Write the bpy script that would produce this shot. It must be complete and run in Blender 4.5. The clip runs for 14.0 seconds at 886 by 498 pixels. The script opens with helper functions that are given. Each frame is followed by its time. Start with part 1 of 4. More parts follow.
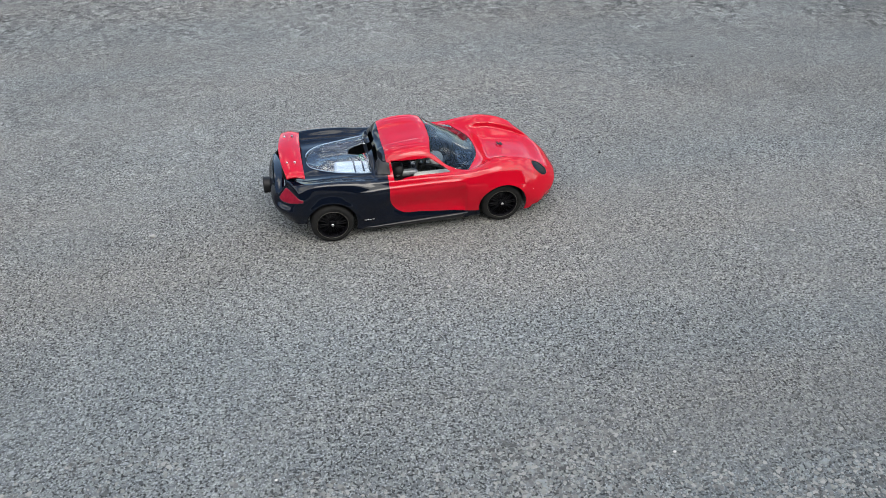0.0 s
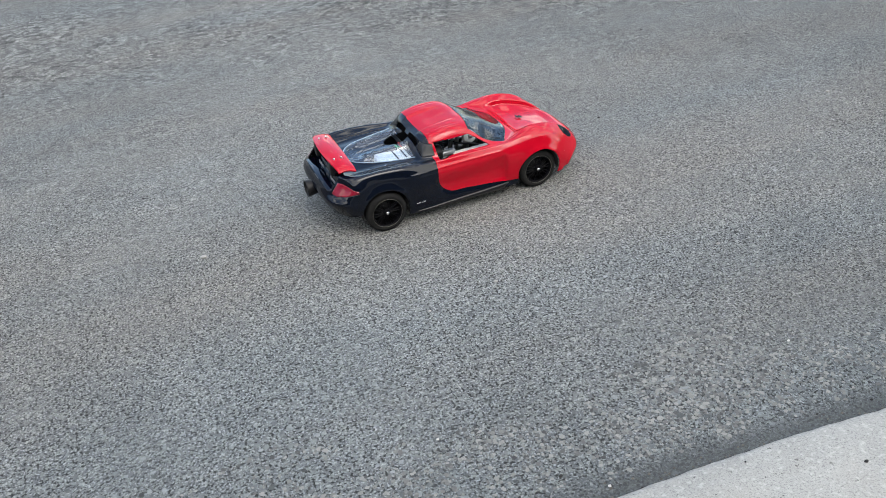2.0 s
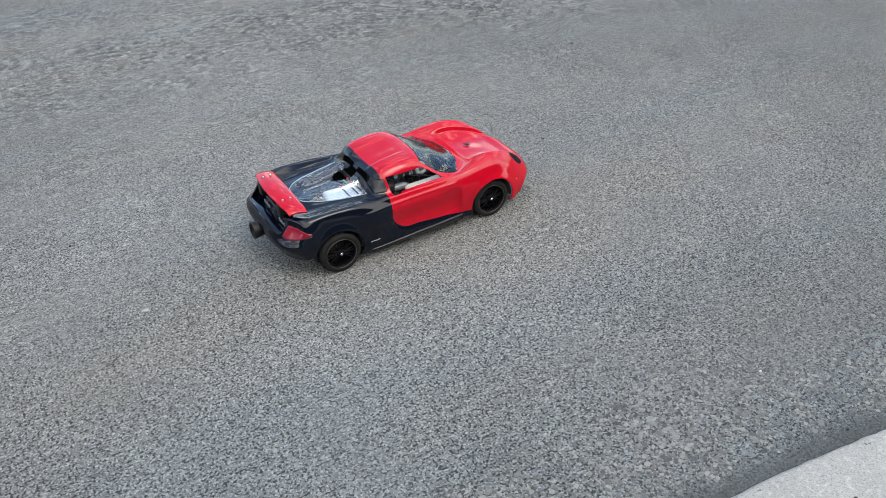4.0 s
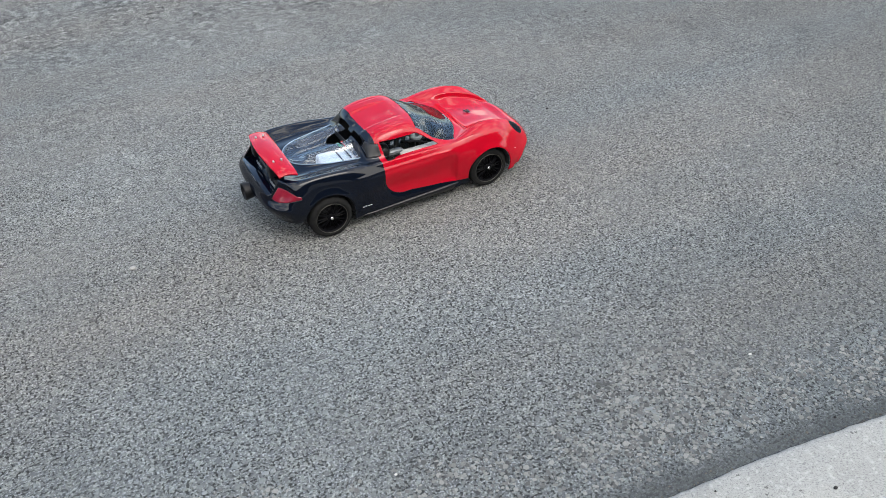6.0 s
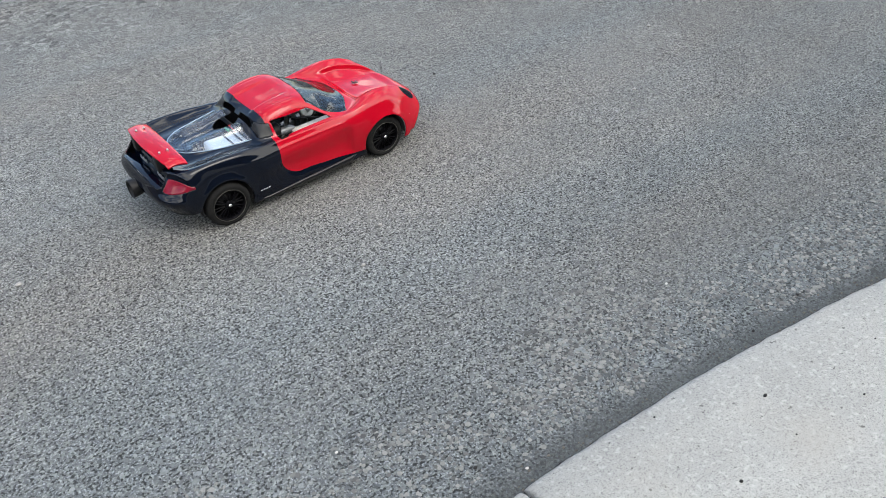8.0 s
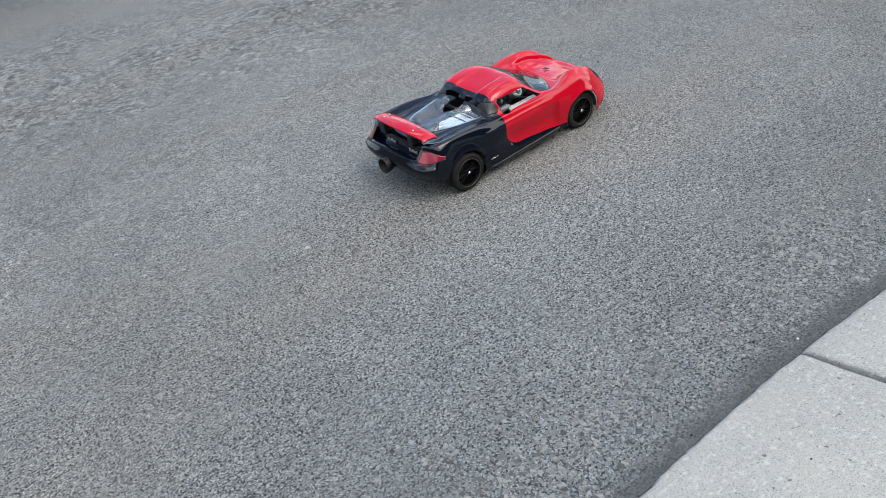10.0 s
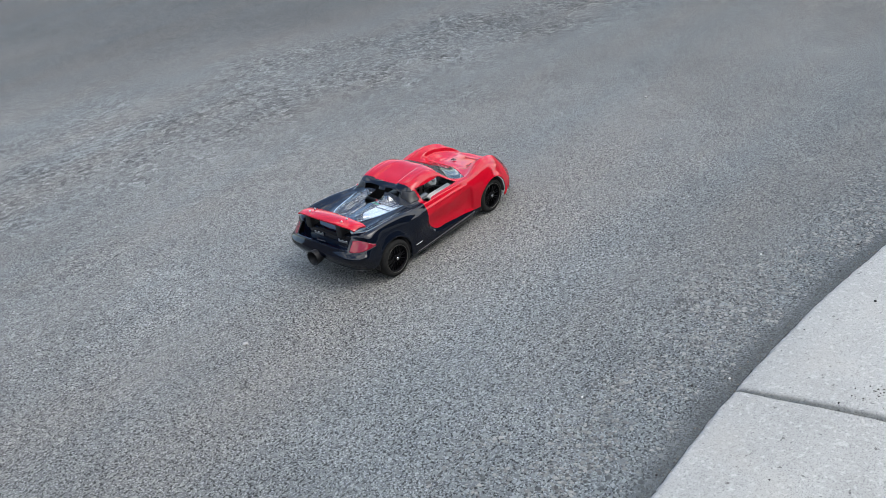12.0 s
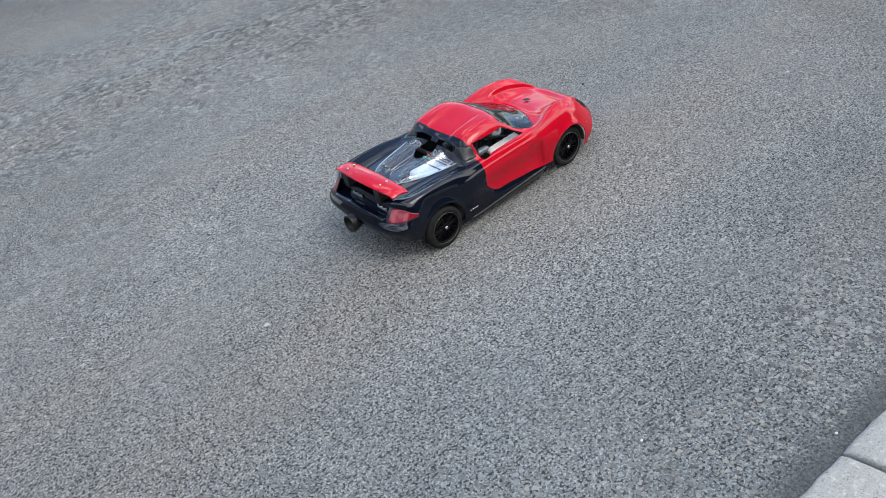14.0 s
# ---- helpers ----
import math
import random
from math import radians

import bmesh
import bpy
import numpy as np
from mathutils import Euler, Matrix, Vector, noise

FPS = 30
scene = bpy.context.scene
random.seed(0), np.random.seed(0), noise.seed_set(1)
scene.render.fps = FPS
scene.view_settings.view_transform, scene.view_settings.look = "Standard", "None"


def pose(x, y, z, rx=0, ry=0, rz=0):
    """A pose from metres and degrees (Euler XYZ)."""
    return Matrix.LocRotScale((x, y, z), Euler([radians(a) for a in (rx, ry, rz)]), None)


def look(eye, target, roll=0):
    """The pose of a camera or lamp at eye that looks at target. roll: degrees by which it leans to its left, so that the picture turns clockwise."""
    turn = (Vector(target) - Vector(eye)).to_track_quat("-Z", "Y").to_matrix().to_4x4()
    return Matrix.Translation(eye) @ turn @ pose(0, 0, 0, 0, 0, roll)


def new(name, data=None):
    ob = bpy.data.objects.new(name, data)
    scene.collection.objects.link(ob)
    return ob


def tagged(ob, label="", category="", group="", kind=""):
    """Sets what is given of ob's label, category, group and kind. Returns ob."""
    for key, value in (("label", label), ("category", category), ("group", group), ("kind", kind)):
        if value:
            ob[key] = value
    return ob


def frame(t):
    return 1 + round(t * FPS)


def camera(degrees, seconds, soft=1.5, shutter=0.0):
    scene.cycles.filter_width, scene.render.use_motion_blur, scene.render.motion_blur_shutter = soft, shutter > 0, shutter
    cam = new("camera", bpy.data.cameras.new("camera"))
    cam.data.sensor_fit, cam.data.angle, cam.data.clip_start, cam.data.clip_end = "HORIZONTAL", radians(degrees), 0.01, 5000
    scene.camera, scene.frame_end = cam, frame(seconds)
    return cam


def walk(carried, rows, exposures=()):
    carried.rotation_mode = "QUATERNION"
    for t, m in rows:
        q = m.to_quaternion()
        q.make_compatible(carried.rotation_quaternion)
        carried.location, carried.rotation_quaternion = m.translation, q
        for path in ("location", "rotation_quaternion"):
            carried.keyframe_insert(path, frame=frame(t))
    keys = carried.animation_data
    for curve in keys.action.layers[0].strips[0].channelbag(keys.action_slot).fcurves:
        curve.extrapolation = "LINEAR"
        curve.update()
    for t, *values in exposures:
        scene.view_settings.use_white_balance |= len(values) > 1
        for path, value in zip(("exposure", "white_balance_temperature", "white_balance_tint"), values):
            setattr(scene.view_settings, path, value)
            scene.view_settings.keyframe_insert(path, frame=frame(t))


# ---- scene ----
cam = camera(57.5, 14.0, soft=0.8)
EXPOSURE = [(0, 1.05, 6600, 8), (8.2, 1.05, 6600, 8), (10.5, 1.03, 6480, 9), (12, 1.03, 6350, 9), (14, 1.03, 6350, 9)]
PATH = [
    (0, (-0.342, -2.216, 1.497), (-0.021, -0.659, 0.284), -0.0),
    (0.5, (-0.398, -2.232, 1.466), (-0.048, -0.636, 0.312), 0.0),
    (1, (-0.526, -2.217, 1.46), (-0.165, -0.624, 0.306), -1.2),
    (1.5, (-0.765, -2.259, 1.334), (-0.237, -0.665, 0.247), -2.9),
    (2, (-0.899, -2.229, 1.359), (-0.29, -0.69, 0.236), -4.4),
    (2.5, (-1.007, -2.179, 1.346), (-0.268, -0.715, 0.2), -5.1),
    (3, (-1.081, -2.08, 1.421), (-0.321, -0.607, 0.302), -6.1),
    (3.5, (-1.066, -2.036, 1.46), (-0.305, -0.559, 0.347), -5.4),
    (4, (-0.957, -2.04, 1.426), (-0.157, -0.609, 0.281), -2.8),
    (4.2, (-0.931, -2.041, 1.424), (-0.136, -0.626, 0.255), -2.5),
    (6.3, (-0.857, -2.057, 1.397), (-0.124, -0.639, 0.191), -1.7),
    (6.5, (-0.842, -2.065, 1.399), (-0.101, -0.652, 0.193), -2.0),
    (7, (-0.817, -2.079, 1.403), (-0.038, -0.698, 0.183), -1.9),
    (7.5, (-0.835, -2.072, 1.351), (-0.009, -0.728, 0.121), -3.3),
    (8, (-0.909, -2.027, 1.325), (0.031, -0.766, 0.089), -3.4),
    (8.2, (-0.95, -1.976, 1.33), (0.04, -0.752, 0.096), -2.9),
    (10.3, (-1.821, -2.057, 1.386), (-0.911, -0.639, 0.308), -10.8),
    (10.5, (-1.954, -2.073, 1.38), (-0.934, -0.647, 0.416), -9.8),
    (11, (-2.043, -2.114, 1.42), (-0.874, -0.785, 0.489), -7.9),
    (11.5, (-1.99, -2.026, 1.4), (-0.775, -0.748, 0.457), -8.3),
    (12, (-1.859, -1.973, 1.391), (-0.608, -0.747, 0.426), -7.8),
    (12.5, (-1.684, -1.913, 1.44), (-0.437, -0.741, 0.405), -5.6),
    (13, (-1.538, -1.768, 1.361), (-0.26, -0.603, 0.355), -6.4),
    (13.5, (-1.445, -1.735, 1.361), (-0.274, -0.474, 0.344), -9.0),
    (14, (-1.365, -1.773, 1.389), (-0.456, -0.433, 0.215), -11.9),
]
walk(cam, [(t, look(eye, target, roll)) for t, eye, target, roll in PATH], EXPOSURE)

# ---- light ----
world = bpy.data.worlds.new("sky")
scene.world = world
world.use_nodes = True
wn, wl = world.node_tree.nodes, world.node_tree.links
wn.clear()
SUN_EL, SUN_ROT = radians(55), radians(165)
w_out = wn.new("ShaderNodeOutputWorld")
w_bg = wn.new("ShaderNodeBackground")
w_sky = wn.new("ShaderNodeTexSky")
w_sky.sky_type = 'NISHITA'
w_sky.sun_disc = False
w_sky.sun_elevation, w_sky.sun_rotation = SUN_EL, SUN_ROT
w_sky.air_density, w_sky.dust_density = 1.0, 2.0
w_geo = wn.new("ShaderNodeTexCoord")
w_noise = wn.new("ShaderNodeTexNoise")
w_noise.inputs["Scale"].default_value = 4.4
w_noise.inputs["Detail"].default_value = 7
w_noise.inputs["Roughness"].default_value = 0.6
w_ramp = wn.new("ShaderNodeValToRGB")
w_ramp.color_ramp.elements[0].position, w_ramp.color_ramp.elements[1].position = 0.49, 0.56
w_mix = wn.new("ShaderNodeMixRGB")
w_mix.inputs["Color2"].default_value = (9.2, 9.1, 8.9, 1)
wl.new(w_geo.outputs["Generated"], w_noise.inputs["Vector"])
w_xyz = wn.new("ShaderNodeSeparateXYZ")
w_lean = wn.new("ShaderNodeMath")           # the clouds are denser on the sun's side
w_lean.operation = 'MULTIPLY_ADD'
w_lean.inputs[1].default_value = -0.09
wl.new(w_geo.outputs["Generated"], w_xyz.inputs[0])
wl.new(w_xyz.outputs["Y"], w_lean.inputs[0])
wl.new(w_noise.outputs["Fac"], w_lean.inputs[2])
wl.new(w_lean.outputs[0], w_ramp.inputs["Fac"])
wl.new(w_ramp.outputs["Color"], w_mix.inputs["Fac"])
wl.new(w_sky.outputs["Color"], w_mix.inputs["Color1"])
wl.new(w_mix.outputs["Color"], w_bg.inputs["Color"])
w_bg.inputs["Strength"].default_value = 0.20
wl.new(w_bg.outputs["Background"], w_out.inputs["Surface"])

sun = new("sun", bpy.data.lights.new("sun", 'SUN'))
sun.data.energy, sun.data.angle, sun.data.color = 0.65, radians(30), (1.0, 0.97, 0.92)
sun_dir = Vector((math.sin(SUN_ROT) * math.cos(SUN_EL), math.cos(SUN_ROT) * math.cos(SUN_EL), math.sin(SUN_EL)))
sun.matrix_world = look(sun_dir * 30, (0, 0, 0))


# ---- materials ----
def material(name, color=(0.5, 0.5, 0.5), rough=0.5, metal=0.0, coat=0.0, spec=0.5, alpha=1.0, transmission=0.0):
    m = bpy.data.materials.new(name)
    m.use_nodes = True
    b = m.node_tree.nodes["Principled BSDF"]
    b.inputs["Base Color"].default_value = (*color, 1)
    b.inputs["Roughness"].default_value = rough
    b.inputs["Metallic"].default_value = metal
    b.inputs["Coat Weight"].default_value = coat
    b.inputs["Coat Roughness"].default_value = 0.03
    b.inputs["Specular IOR Level"].default_value = spec
    b.inputs["Alpha"].default_value = alpha
    b.inputs["Transmission Weight"].default_value = transmission
    return m


def nodes_of(m):
    t = m.node_tree
    return t.nodes, t.links, t.nodes["Principled BSDF"]


def grain(m, scale, low, high, bump=0.0, bump_scale=None, rough=None, detail=4, distance=0.002):
    """Two scales of tone in the base colour, and fine relief."""
    n, l, b = nodes_of(m)
    pos = n.new("ShaderNodeNewGeometry")
    tex = n.new("ShaderNodeTexNoise")
    tex.inputs["Scale"].default_value, tex.inputs["Detail"].default_value = scale, detail
    big = n.new("ShaderNodeTexNoise")
    big.inputs["Scale"].default_value, big.inputs["Detail"].default_value = scale / 9, 3
    add = n.new("ShaderNodeMath")
    add.operation = 'ADD'
    half = n.new("ShaderNodeMath")
    half.operation = 'MULTIPLY'
    half.inputs[1].default_value = 0.5
    ramp = n.new("ShaderNodeValToRGB")
    ramp.color_ramp.elements[0].color, ramp.color_ramp.elements[1].color = (*low, 1), (*high, 1)
    ramp.color_ramp.elements[0].position, ramp.color_ramp.elements[1].position = 0.35, 0.65
    l.new(pos.outputs["Position"], tex.inputs["Vector"])
    l.new(pos.outputs["Position"], big.inputs["Vector"])
    l.new(tex.outputs["Fac"], add.inputs[0])
    l.new(big.outputs["Fac"], add.inputs[1])
    l.new(add.outputs[0], half.inputs[0])
    l.new(half.outputs[0], ramp.inputs["Fac"])
    l.new(ramp.outputs["Color"], b.inputs["Base Color"])
    if rough:
        mr = n.new("ShaderNodeMapRange")
        mr.inputs["To Min"].default_value, mr.inputs["To Max"].default_value = rough
        l.new(big.outputs["Fac"], mr.inputs["Value"])
        l.new(mr.outputs["Result"], b.inputs["Roughness"])
    if bump:
        bt = n.new("ShaderNodeTexNoise")
        bt.inputs["Scale"].default_value, bt.inputs["Detail"].default_value = bump_scale or scale, detail
        bp = n.new("ShaderNodeBump")
        bp.inputs["Strength"].default_value, bp.inputs["Distance"].default_value = bump, distance
        l.new(pos.outputs["Position"], bt.inputs["Vector"])
        l.new(bt.outputs["Fac"], bp.inputs["Height"])
        l.new(bp.outputs["Normal"], b.inputs["Normal"])
    return m


def asphalt_material():
    m = material("asphalt", rough=0.9, spec=0.25)
    n, l, b = nodes_of(m)

    def math_node(op, a, c=None):
        k = n.new("ShaderNodeMath")
        k.operation = op
        for i, v in enumerate((a, c)):
            if isinstance(v, (int, float)):
                k.inputs[i].default_value = v
            elif v is not None:
                l.new(v, k.inputs[i])
        return k.outputs[0]

    def ramp(value, a, c, low=0.0, high=1.0):
        k = n.new("ShaderNodeMapRange")
        k.inputs["From Min"].default_value, k.inputs["From Max"].default_value = a, c
        k.inputs["To Min"].default_value, k.inputs["To Max"].default_value = low, high
        l.new(value, k.inputs["Value"])
        return k.outputs["Result"]

    pos = n.new("ShaderNodeNewGeometry").outputs["Position"]

    def noise_at(scale, detail=3):
        k = n.new("ShaderNodeTexNoise")
        k.inputs["Scale"].default_value, k.inputs["Detail"].default_value = scale, detail
        l.new(pos, k.inputs["Vector"])
        return k

    # warp, so that the stones are not even
    warp = noise_at(70, 2)
    vm = n.new("ShaderNodeVectorMath")
    vm.operation = 'MULTIPLY_ADD'
    l.new(warp.outputs["Color"], vm.inputs[0])
    vm.inputs[1].default_value = (0.012, 0.012, 0.012)
    l.new(pos, vm.inputs[2])

    def cells(scale):
        k = n.new("ShaderNodeTexVoronoi")
        k.inputs["Scale"].default_value = scale
        l.new(vm.outputs[0], k.inputs["Vector"])
        c = n.new("ShaderNodeSeparateColor")
        l.new(k.outputs["Color"], c.inputs[0])
        return k.outputs["Distance"], c.outputs["Red"], c.outputs["Green"]

    def mix(f, a, c):
        k = n.new("ShaderNodeMix")
        for i, v in ((0, f), (2, a), (3, c)):
            if isinstance(v, (int, float)):
                k.inputs[i].default_value = v
            else:
                l.new(v, k.inputs[i])
        return k.outputs[0]

    # place across the road: coarse and worn by the kerb, a dark strip along the concrete, darker far side
    streak = noise_at(5.5, 3).outputs["Fac"]
    xyz = n.new("ShaderNodeSeparateXYZ")
    l.new(pos, xyz.inputs[0])
    clip = math_node('MINIMUM', math_node('MAXIMUM', xyz.outputs["X"], -1.2), 1.2)
    bend = math_node('MULTIPLY', math_node('MULTIPLY', clip, clip), 0.075)
    rest = math_node('SUBTRACT', xyz.outputs["X"], clip)
    run = math_node('ADD', math_node('MULTIPLY', math_node('MAXIMUM', rest, 0.0), 0.26), math_node('MULTIPLY', math_node('MINIMUM', rest, 0.0), -0.10))
    across = math_node('ADD', math_node('ADD', xyz.outputs["Y"], math_node('MULTIPLY', clip, 0.080)), math_node('ADD', bend, run))
    across = math_node('ADD', across, 1.378)                 # metres in from the road's edge
    loose = math_node('ADD', across, math_node('MULTIPLY', math_node('SUBTRACT', streak, 0.5), 0.5))
    coarse = math_node('MULTIPLY', ramp(loose, 0.75, 0.30), ramp(noise_at(1.7, 2).outputs["Fac"], 0.40, 0.60, 0.2, 1.0))
    strip = ramp(math_node('ADD', across, math_node('MULTIPLY', math_node('SUBTRACT', noise_at(22, 3).outputs["Fac"], 0.5), 0.05)), 0.085, 0.02)

    # grey mortar full of small dark pits, with smooth broken stones of two sizes in it
    d1, r1, g1 = cells(150)
    d2, r2, g2 = cells(62)
    fine = noise_at(420, 2).outputs["Fac"]
    pitted = noise_at(150, 3).outputs["Fac"]
    rubbed = noise_at(190, 3).outputs["Fac"]
    dense = ramp(noise_at(42, 2).outputs["Fac"], 0.34, 0.66, -0.04, 0.04)
    val = math_node('ADD', ramp(r1, 0.0, 1.0, 0.150, 0.245), math_node('MULTIPLY', coarse, 0.02))
    val = mix(ramp(r1, 0.90, 0.94), val, 0.33)
    val = mix(ramp(rubbed, 0.52, 0.62), val, 0.42)
    pits = ramp(math_node('ADD', pitted, dense), 0.505, 0.615)
    val = mix(pits, val, 0.04)
    size2 = math_node('MULTIPLY', g2, mix(coarse, 0.36, 0.62))
    s2 = ramp(math_node('SUBTRACT', d2, size2), -0.05, 0.03, 1.0, 0.0)
    s2 = math_node('MULTIPLY', s2, ramp(math_node('ADD', r2, math_node('MULTIPLY', coarse, 0.35)), 0.56, 0.60))
    tone2 = ramp(math_node('FRACT', math_node('MULTIPLY', r2, 13.7)), 0.0, 1.0, 0.09, 0.35)
    val = mix(s2, val, tone2)
    pits = math_node('MULTIPLY', pits, math_node('SUBTRACT', 1.0, s2))
    s1 = ramp(d1, 0.20, 0.45, 1.0, 0.0)
    val = math_node('MULTIPLY', val, ramp(fine, 0.3, 0.7, 0.90, 1.10))
    # scattered pale and dark chips
    d3, r3, g3 = cells(48)
    chip = ramp(d3, 0.26, 0.32, 1.0, 0.0)
    val = mix(math_node('MULTIPLY', chip, ramp(r3, 0.975, 0.985)), val, 0.33)
    val = mix(math_node('MULTIPLY', chip, ramp(g3, 0.985, 0.99)), val, 0.06)
    val = math_node('MULTIPLY', val, ramp(noise_at(75, 3).outputs["Fac"], 0.36, 0.64, 0.84, 1.16))
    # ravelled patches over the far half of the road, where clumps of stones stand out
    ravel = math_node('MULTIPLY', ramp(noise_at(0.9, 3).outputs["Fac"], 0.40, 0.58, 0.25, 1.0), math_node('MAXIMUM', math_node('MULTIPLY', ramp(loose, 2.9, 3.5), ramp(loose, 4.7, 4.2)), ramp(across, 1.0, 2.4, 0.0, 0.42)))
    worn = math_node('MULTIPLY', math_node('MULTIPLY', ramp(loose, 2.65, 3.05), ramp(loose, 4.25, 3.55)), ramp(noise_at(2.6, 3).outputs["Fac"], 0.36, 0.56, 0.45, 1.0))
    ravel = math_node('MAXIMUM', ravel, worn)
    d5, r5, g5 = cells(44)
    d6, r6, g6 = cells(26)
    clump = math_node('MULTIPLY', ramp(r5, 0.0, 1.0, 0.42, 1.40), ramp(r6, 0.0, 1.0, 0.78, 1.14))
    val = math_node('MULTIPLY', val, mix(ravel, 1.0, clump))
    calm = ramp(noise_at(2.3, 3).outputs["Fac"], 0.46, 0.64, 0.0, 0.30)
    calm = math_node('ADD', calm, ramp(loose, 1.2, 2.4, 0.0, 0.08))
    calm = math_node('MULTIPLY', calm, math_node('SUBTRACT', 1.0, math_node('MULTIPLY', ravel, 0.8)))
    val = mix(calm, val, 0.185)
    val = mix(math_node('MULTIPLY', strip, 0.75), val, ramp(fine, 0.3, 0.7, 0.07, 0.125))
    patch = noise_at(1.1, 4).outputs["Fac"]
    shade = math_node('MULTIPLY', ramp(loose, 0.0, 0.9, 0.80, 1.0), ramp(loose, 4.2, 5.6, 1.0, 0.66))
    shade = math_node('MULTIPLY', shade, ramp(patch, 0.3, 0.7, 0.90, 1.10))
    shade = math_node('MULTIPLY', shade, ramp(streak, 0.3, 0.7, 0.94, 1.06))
    # a darker stretch along the kerb ahead of the car
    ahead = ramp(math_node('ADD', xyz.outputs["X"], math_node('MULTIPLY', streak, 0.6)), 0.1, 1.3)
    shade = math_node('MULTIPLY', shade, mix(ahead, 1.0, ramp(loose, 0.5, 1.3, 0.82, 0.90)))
    # tone also falls off far ahead, a little behind, and across the road
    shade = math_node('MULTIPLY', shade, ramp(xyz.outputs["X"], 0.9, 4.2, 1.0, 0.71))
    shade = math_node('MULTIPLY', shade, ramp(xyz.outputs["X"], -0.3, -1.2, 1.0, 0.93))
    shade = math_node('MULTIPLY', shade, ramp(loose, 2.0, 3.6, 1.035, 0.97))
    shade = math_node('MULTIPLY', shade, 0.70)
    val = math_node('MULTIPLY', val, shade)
    col = n.new("ShaderNodeCombineColor")
    lane = n.new("ShaderNodeTexNoise")
    lane.inputs["Scale"].default_value, lane.inputs["Detail"].default_value = 1.0, 2
    stretch = n.new("ShaderNodeVectorMath")
    stretch.operation = 'MULTIPLY'
    stretch.inputs[1].default_value = (0.35, 1.9, 1)
    l.new(pos, stretch.inputs[0])
    l.new(stretch.outputs[0], lane.inputs["Vector"])
    warm = ramp(lane.outputs["Fac"], 0.35, 0.65, 0.925, 1.0)
    cool = ramp(lane.outputs["Fac"], 0.35, 0.65, 0.978, 0.925)
    near = ramp(loose, 0.15, 1.0, 1.0, 0.0)
    warm = math_node('MULTIPLY', warm, ramp(near, 0.0, 1.0, 1.0, 0.955))
    cool = math_node('MULTIPLY', cool, ramp(near, 0.0, 1.0, 1.0, 1.035))
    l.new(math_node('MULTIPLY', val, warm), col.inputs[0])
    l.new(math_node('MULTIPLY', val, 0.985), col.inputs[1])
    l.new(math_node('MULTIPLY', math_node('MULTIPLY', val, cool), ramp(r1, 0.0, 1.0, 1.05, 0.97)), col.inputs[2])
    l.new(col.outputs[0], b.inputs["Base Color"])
    height = math_node('SUBTRACT', math_node('ADD', math_node('MULTIPLY', s1, 0.5), math_node('MULTIPLY', s2, 0.6)), math_node('MULTIPLY', pits, 0.8))
    bp = n.new("ShaderNodeBump")
    bp.inputs["Strength"].default_value, bp.inputs["Distance"].default_value = 0.8, 0.0025
    l.new(height, bp.inputs["Height"])
    l.new(bp.outputs["Normal"], b.inputs["Normal"])
    return m


def concrete_material():
    m = grain(material("concrete", rough=0.85, spec=0.3), 9, (0.268, 0.266, 0.248), (0.338, 0.335, 0.312), bump=0.5, bump_scale=170)
    n, l, b = nodes_of(m)
    base = b.inputs["Base Color"].links[0].from_socket
    pos = n.new("ShaderNodeNewGeometry").outputs["Position"]

    def spots(scale, low, high, tone, amount):
        k = n.new("ShaderNodeTexNoise")
        k.inputs["Scale"].default_value, k.inputs["Detail"].default_value = scale, 2
        l.new(pos, k.inputs["Vector"])
        r = n.new("ShaderNodeMapRange")
        r.inputs["From Min"].default_value, r.inputs["From Max"].default_value = low, high
        r.inputs["To Max"].default_value = amount
        l.new(k.outputs["Fac"], r.inputs["Value"])
        mx = n.new("ShaderNodeMixRGB")
        mx.inputs["Color2"].default_value = (*tone, 1)
        l.new(r.outputs["Result"], mx.inputs["Fac"])
        l.new(base, mx.inputs["Color1"])
        return mx.outputs["Color"]

    base = spots(260, 0.54, 0.66, (0.13, 0.13, 0.126), 0.75)      # sand pits
    base = spots(480, 0.46, 0.62, (0.19, 0.19, 0.183), 0.55)
    base = spots(70, 0.69, 0.73, (0.06, 0.058, 0.054), 0.8)       # specks of dirt
    base = spots(95, 0.55, 0.70, (0.40, 0.395, 0.37), 0.6)         # pale rubbed patches
    base = spots(4.5, 0.55, 0.75, (0.27, 0.252, 0.222), 0.4)        # faint tan stains
    l.new(base, b.inputs["Base Color"])
    return m


ASPHALT = asphalt_material()
CONCRETE = concrete_material()
JOINT = grain(material("joint_grey", rough=0.95), 60, (0.03, 0.03, 0.028), (0.10, 0.098, 0.09), bump=0.5)
def painted(m, *args, **more):
    """Paint under a thin clear shell that is not quite even."""
    grain(m, *args, **more)
    n, l, bsdf = nodes_of(m)
    bsdf.inputs["Coat IOR"].default_value = 1.5
    bsdf.inputs["Coat Roughness"].default_value = 0.065
    pos = n.new("ShaderNodeNewGeometry")
    wave = n.new("ShaderNodeTexNoise")
    wave.inputs["Scale"].default_value, wave.inputs["Detail"].default_value = 22, 2
    bump = n.new("ShaderNodeBump")
    bump.inputs["Strength"].default_value, bump.inputs["Distance"].default_value = 0.06, 0.004
    l.new(pos.outputs["Position"], wave.inputs["Vector"])
    l.new(wave.outputs["Fac"], bump.inputs["Height"])
    l.new(bump.outputs["Normal"], bsdf.inputs["Coat Normal"])
    return m


